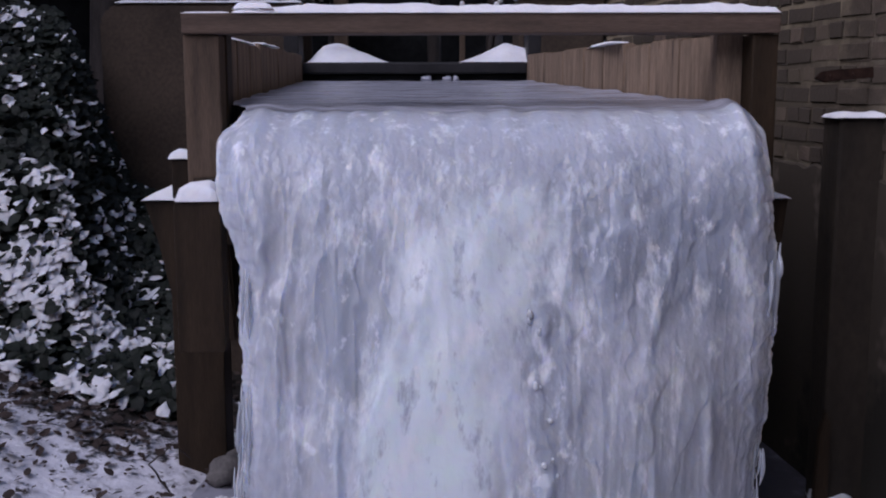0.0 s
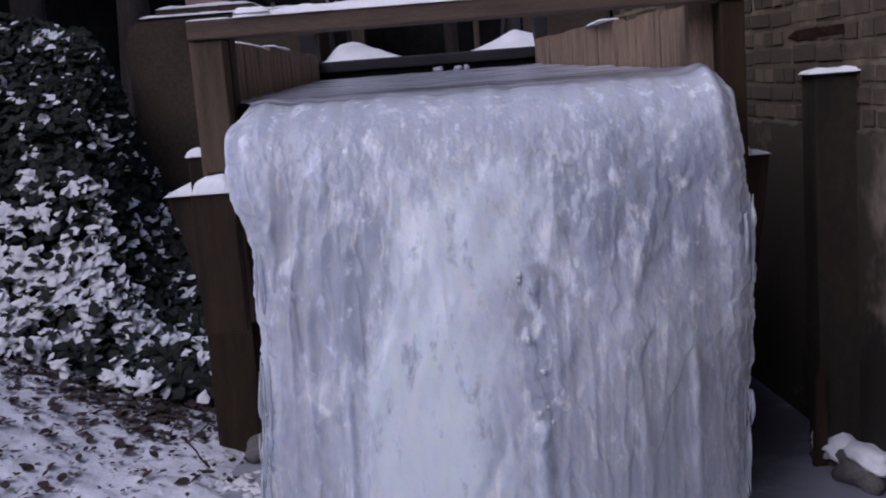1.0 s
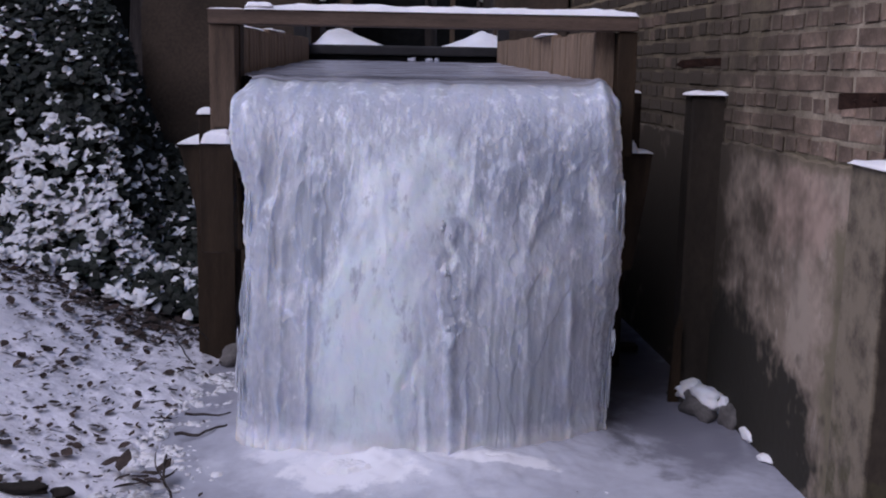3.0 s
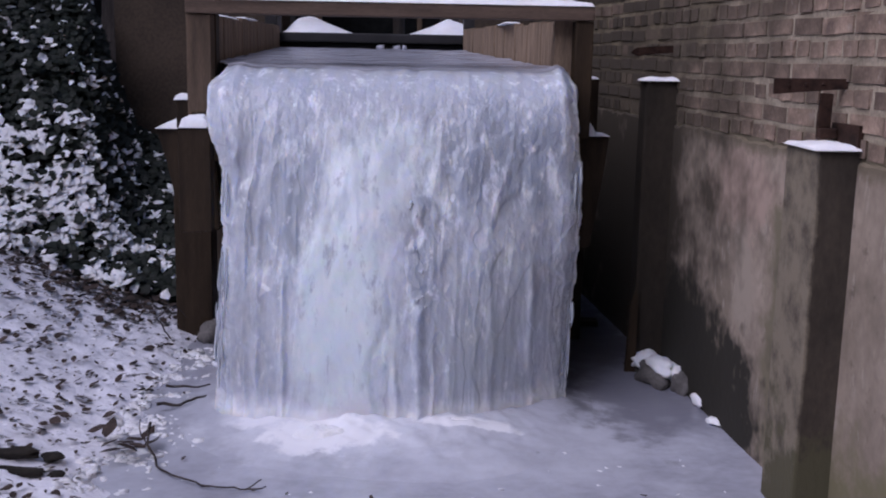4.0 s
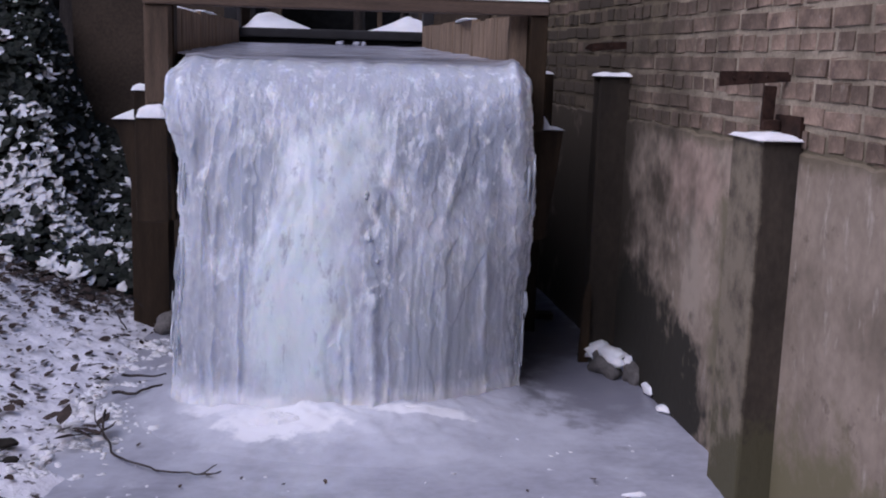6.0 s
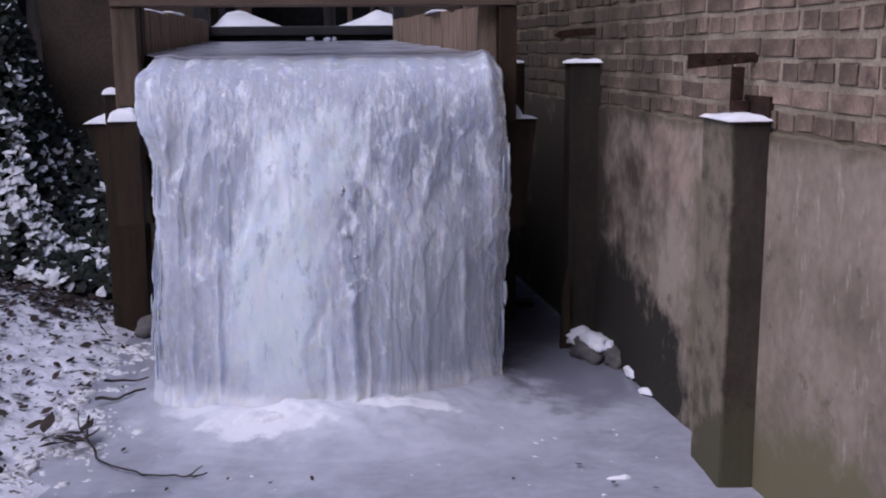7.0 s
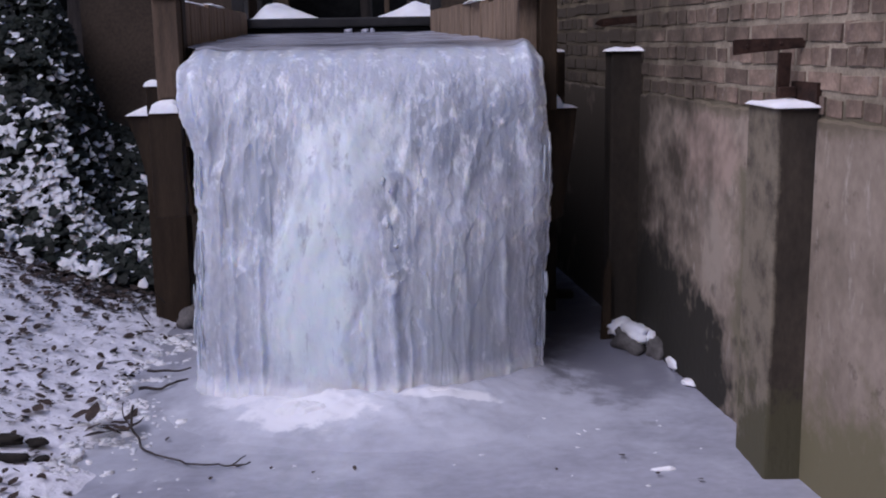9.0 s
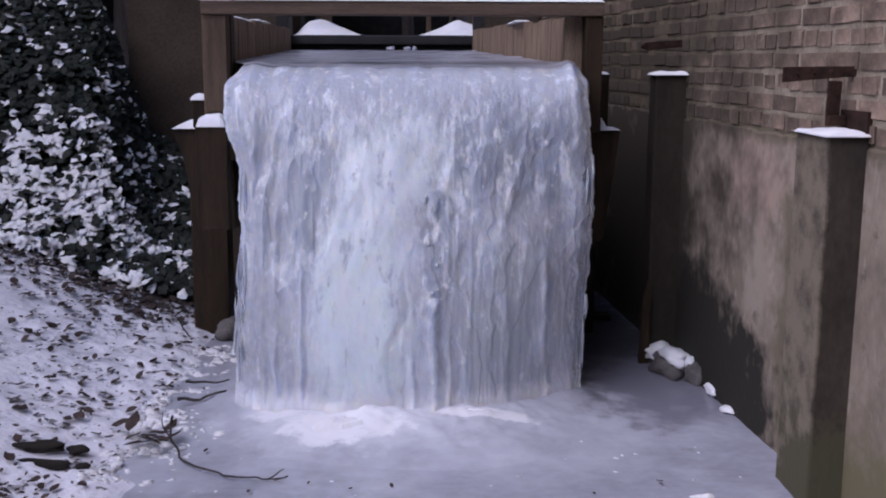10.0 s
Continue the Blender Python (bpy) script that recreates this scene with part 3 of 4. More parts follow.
# ---- mill wall ----
wall = thing("wall_mill", "old brick mill wall above a stained render plinth", "wall", (0, 0, 0), kind="structure")


def leaning_slab(y0, y1, z0, z1, face, back, cuts=1):
    bm = bmesh.new()
    vs = [bm.verts.new((wall_x(y) + d, y, z)) for z in (z0, z1) for y, d in ((y0, face), (y1, face), (y1, back), (y0, back))]
    for f in ((0, 1, 2, 3), (4, 5, 6, 7), (0, 1, 5, 4), (1, 2, 6, 5), (2, 3, 7, 6), (3, 0, 4, 7)):
        bm.faces.new([vs[i] for i in f])
    bmesh.ops.recalc_face_normals(bm, faces=bm.faces[:])
    return bm


def plinth():
    """Render coat whose upper edge runs unevenly over the lowest bricks."""
    bm = bmesh.new()
    ys = [-9 + 0.5 * i for i in range(12)] + [-3 + 0.022 * i for i in range(401)]
    last = None
    for y in ys:
        top = 1.19 + 0.016 * noise.noise(Vector((y * 3, 1, 0))) + 0.016 * noise.noise(Vector((y * 13, 2, 0)))
        dent = 0.004 * noise.noise(Vector((y * 5, 3, 0)))
        ring = [bm.verts.new((wall_x(y) + d, y, z)) for d, z in ((0.4, -0.1), (0.0, -0.1), (dent, 0.6), (0.001, top - 0.008), (0.007, top), (0.4, top))]
        if last:
            for i in range(5):
                bm.faces.new((last[i], last[i + 1], ring[i + 1], ring[i]))
        last = ring
    bmesh.ops.recalc_face_normals(bm, faces=bm.faces[:])
    return bm


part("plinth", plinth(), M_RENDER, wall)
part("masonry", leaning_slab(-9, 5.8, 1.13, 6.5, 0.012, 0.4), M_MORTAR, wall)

# ---- buttress posts by the wall ----
def buttress(x0, x1, y0, y1, top, seed, mat):
    p = thing("buttress_post", "mossy concrete post against the mill wall with snow on top", "post", ((x0 + x1) / 2, y0, 0), group="posts along the mill wall")
    under(part("shaft", box(x0, x1, y0, y1, -0.05, top, 0.012, 0.004, cuts=3), mat), p)
    snow = thing("snow_cushion", "thin cap of snow lying on a concrete post", "snow", ((x0 + x1) / 2, y0, top))
    under(part("cushion", drift(x0 - 0.02, x1 + 0.01, y0 - 0.02, y1 - 0.02, top, 0.019, seed), M_SNOW, smooth=True), snow)


buttress(1.362, 1.53, -1.30, -1.00, 1.225, 2.0, M_POST)
buttress(1.195, 1.38, 0.47, 0.62, 1.385, 5.0, M_POST_SHADED)

# ---- abutments at the flume's head ----
left_pier = thing("abutment", "brown concrete abutment with a rounded shoulder and snow on top", "abutment", (-1.6, 4.1, 0))
under(part("block", prism([(-2.26, 0.2), (-0.95, 0.2), (-0.95, 2.02), (-2.10, 2.02), (-2.21, 1.99), (-2.26, 1.90)], 4.1, 4.7, 0.02), M_ABUT), left_pier)
under(part("cap_slab", box(-2.05, -1.39, 4.15, 4.65, 2.035, 2.075, 0.01), M_ABUT), left_pier)
right_pier = thing("abutment", "brown concrete abutment with a stepped snowy cap", "abutment", (0.8, 4.1, 0))
under(part("block", box(0.46, 1.02, 4.1, 4.6, 0.2, 2.05, 0.02), M_ABUT), right_pier)
under(part("cap_slab", box(0.66, 1.02, 4.15, 4.55, 2.05, 2.13, 0.01), M_ABUT), right_pier)
for y0, y1 in ((1.17, 1.5), (1.51, 1.84), (1.85, 2.2)):
    under(part("skirt_board", box(0.93, 0.97, y0, y1, -0.05, 1.12), M_WOOD_DARK), trestle)

headwall = tagged(part("wall_head", box(-1.3, 1.19, 2.25, 2.6, -0.1, 1.18, 0.02), M_ABUT), "dark damp retaining wall under the flume", "wall", kind="structure")


# ---- snow lying on timber and masonry ----
def snow(label, *pads):
    t = thing("snow_cushion", label, "snow", (pads[0][0], pads[0][2], pads[0][4]))
    for i, (x0, x1, y0, y1, z, h, *thin) in enumerate(pads):
        under(part("cushion", drift(x0, x1, y0, y1, z, h, 3.1 * i + x0 * 7, nx=max(10, int((x1 - x0) * 60)), thin=thin[0] if thin else 1.0), M_SNOW, smooth=True), t)
    return t


snow("long ridge of snow lying on the flume's rail", (-0.87, -0.72, 0.21, 0.33, 1.703, 0.008), (-0.72, 0.90, 0.195, 0.345, 1.703, 0.026), (-0.72, -0.60, 0.20, 0.33, 1.716, 0.022))
snow("snow on the tops of the flume's side boards", (0.60, 0.70, 1.44, 2.04, 1.66, 0.014), (0.735, 0.82, 0.31, 0.40, 1.655, 0.022), (-0.86, -0.77, 0.31, 0.40, 1.655, 0.025), (-0.87, -0.80, 0.6, 1.2, 1.645, 0.010), (-0.88, -0.82, 1.5, 2.0, 1.66, 0.012))
snow("two cushions of snow on the trestle's shoulder", (-1.068, -0.935, 0.42, 0.60, 1.13, 0.055, 0.15), (-0.888, -0.757, 0.12, 0.222, 1.157, 0.060))
snow("small ball of snow on a timber stub", (-0.972, -0.893, 0.412, 0.488, 1.262, 0.030))
snow("wedge of snow on the trestle's shoulder", (0.80, 0.90, 0.40, 0.60, 1.13, 0.022), (0.88, 1.03, 0.41, 0.60, 1.13, 0.012), (0.86, 0.97, 0.41, 0.60, 1.13, 0.055))
snow("thin snow on a board end", (0.935, 1.0, 0.62, 0.70, 1.385, 0.012))
snow("strip of snow along the abutment's top", (-2.16, -0.95, 4.1, 4.4, 2.02, 0.022), (-2.05, -1.39, 4.14, 4.6, 2.075, 0.03))
snow("stepped snow on the abutment's cap", (0.45, 1.03, 4.08, 4.35, 2.05, 0.035), (0.66, 1.02, 4.14, 4.5, 2.13, 0.03), (0.82, 0.94, 4.2, 4.4, 2.155, 0.035))

# ---- sluice at the head of the flume ----
sluice = thing("sluice", "dark tarred sluice beam across the flume's head", "sluice", (-0.2, 3.5, 1.5))
under(part("beam", box(-0.90, 0.46, 3.46, 3.62, 1.555, 1.625, 0.012, 0.004, cuts=3), M_BLACK), sluice)
under(part("gate_board", box(-0.90, 0.46, 3.52, 3.57, 1.30, 1.55), M_BLACK), sluice)
under(part("jamb", box(-0.99, -0.90, 3.46, 3.70, 1.2, 1.80), M_BLACK), sluice)
under(part("jamb", box(0.46, 0.54, 3.46, 3.70, 1.2, 1.80), M_BLACK), sluice)


def heap(x0, x1, peak, seed):
    t = thing("snow_heap", "sloping heap of snow on the sluice beam", "snow", ((x0 + x1) / 2, 3.6, 1.625))
    bm = bmesh.new()
    nx, ny = 30, 12
    grid = []
    for j in range(ny + 1):
        row = []
        for i in range(nx + 1):
            u, v = i / nx, j / ny
            x, y = x0 + u * (x1 - x0), 3.47 + 0.5 * v
            h = 0.11 * (smooth01(0, peak, u) if u < peak else smooth01(1.0, peak * 0.7 + 0.1, u)) * min(1, v * 3)
            row.append(bm.verts.new((x, y, 1.622 + h * (1 + 0.3 * noise.noise(Vector((x * 7, y * 7, seed)))))))
        grid.append(row)
    for a, b in zip(grid, grid[1:]):
        for i in range(nx):
            bm.faces.new((a[i], a[i + 1], b[i + 1], b[i]))
    under(part("mound", bm, M_SNOW, smooth=True), t)


heap(-0.89, -0.30, 0.22, 1)
heap(0.0, 0.70, 0.55, 5)
bed = tagged(part("ground_upstream", box(-1.0, 0.5, 3.62, 9.0, 1.2, 1.60, 0.02), M_SOIL), "dark frozen millpond bed behind the sluice", "ground", kind="structure")
for i, (x, r) in enumerate(((-0.14, 0.035), (-0.02, 0.03), (0.03, 0.02))):
    t = tagged(part("ice_lump", rough_lump(bmesh.new(), (x, 3.36, 1.525), (r, r, 0.018), i * 3, 2, 0.6), M_ICE_TOP, smooth=True), "small knob of ice by the sluice beam", "ice", group="ice knobs by the sluice")


# ---- iron straps on the wall ----
def strap(outline, y, slant, bolts):
    t = thing("wall_strap", "rusty iron strap let into the brick wall", "iron strap", (outline[0][0], y, outline[0][1]), group="iron straps")
    bm = prism(outline, y - 0.006, y + 0.006, 0.002)
    for v in bm.verts:
        v.co.y += slant * (v.co.x - outline[0][0])
    plate = under(part("plate", bm, M_IRON), t)
    for bx, bz in bolts:
        b = bmesh.new()
        bmesh.ops.create_cone(b, segments=8, radius1=0.006, radius2=0.004, depth=0.008, cap_ends=True, matrix=Matrix.Translation((bx, y - 0.009 + slant * (bx - outline[0][0]), bz)) @ Matrix.Rotation(radians(90), 4, "X"))
        part("bolt", b, M_IRON, plate)


strap([(1.126, 1.512), (1.165, 1.497), (1.20, 1.503), (1.44, 1.524), (1.44, 1.555), (1.20, 1.540), (1.15, 1.534)], 0.535, 0.14, ((1.18, 1.519), (1.26, 1.525)))
strap([(1.268, 1.385), (1.33, 1.392), (1.50, 1.408), (1.50, 1.438), (1.33, 1.436), (1.268, 1.434)], -1.115, -0.25, ((1.31, 1.413), (1.36, 1.417), (1.41, 1.42)))
bracket = thing("iron_bracket", "broken rusty bracket above the concrete post", "bracket", (1.44, -1.2, 1.26))
under(part("upright", box(1.41, 1.45, -1.16, -1.14, 1.25, 1.395, 0.005, 0.012, cuts=3), M_IRON), bracket)
under(part("stub", box(1.41, 1.465, -1.175, -1.15, 1.25, 1.285, 0.006, 0.008, cuts=2), M_IRON), bracket)
stub = tagged(part("timber_stub", leaning_slab(-1.30, -1.12, 1.232, 1.30, -0.004, 0.05), M_IRON), "dark rotten timber end let into the brick wall", "timber")
# dark slab where bricks are left out, in place of a dark opening
slot = tagged(part("wall_slot", leaning_slab(2.12, 2.34, 2.08, 2.75, -0.012, 0.05), M_IRON), "dark upright strip standing for an opening in the brick wall", "iron plate")

# ---- beside the wall: stones, a stake, a plank ----
def stones(name, label, spots, mat, seed, category="stone"):
    t = thing(name, label, category, spots[0][0])
    for i, (at, size) in enumerate(spots):
        under(part("lump", rough_lump(bmesh.new(), at, size, seed + i * 1.7, 3, 0.5), mat, smooth=True), t)
    return t


stones("stone_heap", "dark stones lying against the wall's foot", [((1.30, 0.30, 0.03), (0.10, 0.16, 0.06)), ((1.36, 0.12, 0.03), (0.05, 0.06, 0.06)), ((1.23, 0.50, 0.02), (0.06, 0.08, 0.05))], M_STONE, 1)
stones("snow_cushion", "snow lying over stones at the wall's foot", [((1.25, 0.48, 0.055), (0.08, 0.13, 0.04)), ((1.30, 0.30, 0.075), (0.07, 0.14, 0.035)), ((1.355, 0.20, 0.05), (0.035, 0.07, 0.05)), ((1.38, -0.05, 0.02), (0.02, 0.08, 0.025)), ((1.40, -0.30, 0.01), (0.04, 0.05, 0.012))], M_SNOW, 7, "snow")
stones("stone", "grey stone at the foot of a trestle leg", [((-0.90, 0.92, 0.03), (0.085, 0.09, 0.075))], M_STONE, 12)
stake = tagged(part("stake", prism([(1.150, -0.05), (1.205, -0.05), (1.200, 0.37), (1.186, 0.41), (1.165, 0.33)], 0.42, 0.45, 0.004), M_WOOD_DARK), "dark pointed wooden stake beside a concrete post", "stake")
plank = tagged(part("plank", box(0.99, 1.16, 1.28, 1.36, 0.0, 0.035, 0.006, 0.006, cuts=2), M_WOOD_DARK), "short dark plank frozen into the ice", "plank")


# ---- snow and spray on the pool ----
def spill(label, cx, cy, rx, ry, high, seed):
    bm = bmesh.new()
    rings, n = 24, 110
    last = None
    for j in range(rings + 1):
        t = j / rings
        ring = []
        for i in range(n):
            a = 2 * math.pi * i / n
            r = t * (1 + 0.4 * noise.noise(Vector((math.cos(a) * 1.5 + seed, math.sin(a) * 1.5, seed)))) + t * 0.22 * noise.noise(Vector((math.cos(a) * 7, math.sin(a) * 7, seed + t)))
            x, y = cx + rx * r * math.cos(a), cy + ry * r * math.sin(a)
            base = 0.12 * max(0, 1 - math.hypot((x - 0.02) / 1.02, (y + 0.10) / 0.85)) ** 0.9
            h = base + high * (1 - t ** 2) * (0.8 + 1.6 * noise.noise(Vector((x * 9, y * 14, seed)))) - 0.006 - 0.03 * t ** 4
            ring.append(bm.verts.new((x, y, h + 0.004)))
        if last:
            for i in range(n):
                bm.faces.new((last[(i + 1) % n], last[i], ring[i], ring[(i + 1) % n]))
        last = ring
    return tagged(part("snow_patch", bm, M_SNOW, smooth=True), label, "snow", group="snow patches on the ice")


spill("bright patch of splashed snow before the fall", -0.21, -0.585, 0.13, 0.055, 0.020, 1)
spill("thin streak of snow before the fall", 0.33, -0.48, 0.10, 0.02, 0.012, 4)
spill("small patch of snow on the ice", 1.06, -1.19, 0.06, 0.022, 0.015, 11)

# ---- twigs and debris ----
def twig(name, label, points, radius, side=()):
    def tube(pts, r0):
        cu = bpy.data.curves.new("twig", "CURVE")
        cu.dimensions = "3D"
        cu.bevel_depth, cu.bevel_resolution = r0, 1
        sp = cu.splines.new("POLY")
        fine = []
        for a, b in zip(pts, pts[1:]):
            for i in range(5):
                p = Vector(a).lerp(Vector(b), i / 5)
                fine.append(p + 0.008 * noise.noise_vector(p * 25))
        fine.append(Vector(pts[-1]))
        sp.points.add(len(fine) - 1)
        for i, p in enumerate(fine):
            sp.points[i].co = (*p, 1)
            sp.points[i].radius = 1.1 - 0.6 * i / len(fine)
        ob = bpy.data.objects.new("tmp", cu)
        me = bpy.data.meshes.new_from_object(ob)
        bpy.data.objects.remove(ob)
        return me
    bm = bmesh.new()
    for pts, r in ((points, radius), *((s, radius * 0.6) for s in side)):
        bm.from_mesh(tube(pts, r))
    return tagged(part(name, bm, M_BARK, smooth=True), label, "twig")


twig("branch", "thin bare branch frozen onto the ice", [(-0.865, -0.604, 0.09), (-0.853, -0.691, 0.03), (-0.777, -0.862, 0.018), (-0.709, -0.942, 0.015), (-0.584, -1.026, 0.012), (-0.444, -1.048, 0.012), (-0.36, -1.046, 0.02)], 0.0048,
     [[(-0.86, -0.68, 0.03), (-0.90, -0.63, 0.07), (-0.90, -0.60, 0.10)], [(-0.855, -0.70, 0.03), (-0.81, -0.66, 0.06)], [(-0.43, -1.05, 0.012), (-0.38, -1.01, 0.03)], [(-0.41, -1.05, 0.012), (-0.37, -1.08, 0.025)], [(-0.85, -0.72, 0.03), (-0.95, -0.78, 0.05)], [(-0.60, -1.02, 0.015), (-0.55, -1.06, 0.02)]])
twig("branch", "short dark twig on the pool's edge", [(-0.93, -0.22, 0.035), (-0.87, -0.22, 0.03), (-0.842, -0.206, 0.025), (-0.79, -0.13, 0.03), (-0.75, -0.10, 0.03)], 0.007)
twig("branch", "short dark twig on the pool's edge", [(-0.94, -0.01, 0.04), (-0.88, 0.02, 0.03), (-0.81, 0.01, 0.03), (-0.76, 0.04, 0.035)], 0.006)
twig("branch", "dead bramble stem over the snow", [(-1.05, 0.55, 0.10), (-1.10, 0.50, 0.22), (-1.02, 0.52, 0.28), (-0.98, 0.6, 0.2)], 0.004)
stones("rotten_log", "dark rotten wood lying in the snow", [((-1.27, -0.90, 0.075), (0.09, 0.03, 0.02)), ((-1.14, -0.88, 0.055), (0.035, 0.03, 0.016))], M_SOIL, 21, "wood")
stones("rotten_log", "dark rotten wood lying in the snow", [((-1.22, -1.01, 0.05), (0.11, 0.024, 0.018)), ((-1.09, -1.0, 0.035), (0.03, 0.022, 0.014))], M_SOIL, 27, "wood")


def leaf_points(at, size, yaw, tilt, seed):
    """A curled leaf: eight corners round a folded midrib."""
    r = random.Random(seed)
    m = Matrix.Translation(at) @ Euler((tilt, r.uniform(-0.5, 0.5), 0)).to_matrix().to_4x4() @ Matrix.Rotation(yaw, 4, "Z")
    out = []
    for x, y in ((0, -1.0), (0.5, -0.55), (0.62, 0.1), (0.3, 0.65), (0, 1.05), (-0.3, 0.65), (-0.62, 0.1), (-0.5, -0.55)):
        out.append(m @ Vector((x * size, y * size, (abs(x) * 0.55 + y * y * 0.25) * size * r.uniform(0.5, 1.2))))
    return out


def leaf_mass(name, spots, mat, label, category, kind="stuff"):
    verts, faces = [], []
    for i, (at, size, yaw, tilt) in enumerate(spots):
        n = len(verts)
        verts += leaf_points(at, size, yaw, tilt, i)
        faces += [(n, n + 1, n + 7), (n + 1, n + 2, n + 6, n + 7), (n + 2, n + 3, n + 5, n + 6), (n + 3, n + 4, n + 5)]
    me = bpy.data.meshes.new(name)
    me.from_pydata([tuple(v) for v in verts], [], faces)
    me.materials.append(mat)
    ob = new(name, me)
    return tagged(ob, label, category, kind=kind)


rng = random.Random(11)
for x, y in ((0.002, -1.117), (-0.478, -1.163), (0.689, -1.186), (0.934, -1.082), (-0.135, -1.14), (-0.284, -1.088), (1.148, -1.311), (0.613, -0.683), (0.25, -0.60), (-0.70, -0.78), (0.75, -1.45), (1.02, -1.25)):
    bm = bmesh.new()
    ps = [bm.verts.new(p) for p in leaf_points((x, y, 0.012), rng.uniform(0.008, 0.018), rng.uniform(0, 6), rng.uniform(-0.4, 0.4), int(x * 1000) % 97)]
    bm.faces.new(ps)
    tagged(part("fallen_leaf", bm, M_LITTER), "small dark dead leaf on the ice", "leaf", group="leaves on the ice")
for x, y, z, s in ((-1.0, -0.64, 0.07, 0.05), (-1.05, -0.62, 0.06, 0.045), (-0.91, -0.80, 0.05, 0.05), (-0.95, -0.83, 0.05, 0.04), (-0.87, -0.77, 0.05, 0.035), (-0.90, -0.66, 0.03, 0.045), (-0.86, -0.63, 0.05, 0.04), (-0.93, -0.70, 0.03, 0.05), (-0.84, -0.68, 0.03, 0.035), (-0.98, -0.73, 0.04, 0.045)):
    bm = bmesh.new()
    ps = [bm.verts.new(p) for p in leaf_points((x, y, z), s, rng.uniform(0, 6), rng.uniform(-0.5, 0.5), int(-x * 1000) % 89)]
    bm.faces.new(ps)
    tagged(part("fallen_leaf", bm, M_LITTER), "large curled brown leaf at the pool's edge", "leaf", group="leaves on the ice")

# leaf litter on the snowy bank
spots = []
while len(spots) < 7000:
    x, y = rng.uniform(-4.2, -0.85), rng.uniform(-2.2, 2.2)
    band = math.exp(-((y - 1.35 - 0.12 * (x + 1.5)) / 0.42) ** 2)
    clump = noise.noise(Vector((x * 2.6, y * 2.6, 8)))
    if rng.random() < 0.16 + 0.62 * band + 0.5 * max(0, clump) - (0.2 if x > -0.98 else 0):
        spots.append(((x, y, max(ground_z(x, y), 0.0) + rng.uniform(0.004, 0.018)), min(0.034, 0.0125 * math.exp(rng.gauss(0, 0.5))), rng.uniform(0, 6.3), rng.uniform(-0.5, 0.5)))
leaf_mass("leaf_litter", spots, M_LITTER, "dark dead leaves scattered over the snow", "leaf litter")


# ---- ivy bank ----
def ivy_edge(y):
    return -1.03 - 0.26 * max(0, y - 1.1)


def ivy_z(x, y):
    rise = 0.45 * smooth01(1.55, 2.5, y) + 0.5 * smooth01(1.8, 3.9, y)
    return ground_z(x, y) + 0.03 + rise * smooth01(0.25, 0.72, ivy_edge(y) - x) + 0.09 * noise.noise(Vector((x * 1.7, y * 1.7, 2))) * smooth01(1.6, 2.2, y)


def ivy_soil():
    bm = bmesh.new()
    grid = []
    for j in range(41):
        y = 1.60 + 2.67 * j / 40
        row = []
        for i in range(41):
            u = i / 40
            x = ivy_edge(y) + 0.05 - u * 6.5
            row.append(bm.verts.new((x, y + 0.06, ivy_z(x, y) - 0.10 - 0.35 * (1 - smooth01(0, 0.06, u)))))
        grid.append(row)
    for a, b in zip(grid, grid[1:]):
        for i in range(40):
            bm.faces.new((a[i], b[i], b[i + 1], a[i + 1]))
    return bm


ivy = thing("ivy_bank", "dark evergreen ivy bank dusted with clumps of snow", "ivy", (-2.0, 2.0, 0.3))
under(part("soil", ivy_soil(), M_SOIL, smooth=True), ivy)
spots, white = [], []
for i in range(17000):
    y = 1.45 + 2.73 * rng.random() ** 0.85
    x = ivy_edge(y) - (rng.random() ** 1.3) * 3.6 + rng.uniform(-0.05, 0.05)
    z = ivy_z(x, y) + rng.uniform(-0.09, 0.05) + 0.05 * noise.noise(Vector((x * 6, y * 6, 1)))
    spots.append(((x, y, z), rng.uniform(0.024, 0.046), rng.uniform(0, 6.3), rng.gauss(0.65, 0.35)))
# snow lies in broad torn patches low on the slope and as single capped leaves higher up
for i in range(21000):
    y = 1.42 + 2.70 * rng.random() ** 0.9
    x = ivy_edge(y) - 0.03 - (rng.random() ** 1.2) * 3.4
    lie = 0.8 * noise.noise(Vector((x * 2.4, y * 2.4, 14))) + 0.7 * noise.noise(Vector((x * 8, y * 8, 15)))
    low = math.exp(-((y - 2.0) / 0.62) ** 2)
    if lie > 0.48 - 0.46 * low * smooth01(-0.05, 0.15, ivy_edge(y) - x) or rng.random() < 0.04:
        white.append(((x, y, ivy_z(x, y) + rng.uniform(-0.02, 0.03)), rng.uniform(0.024, 0.052), rng.uniform(0, 6.3), rng.gauss(0.55, 0.2)))
leaves = leaf_mass("foliage", spots, M_LEAF, "dark glossy ivy leaves", "", "")
under(leaves, ivy)


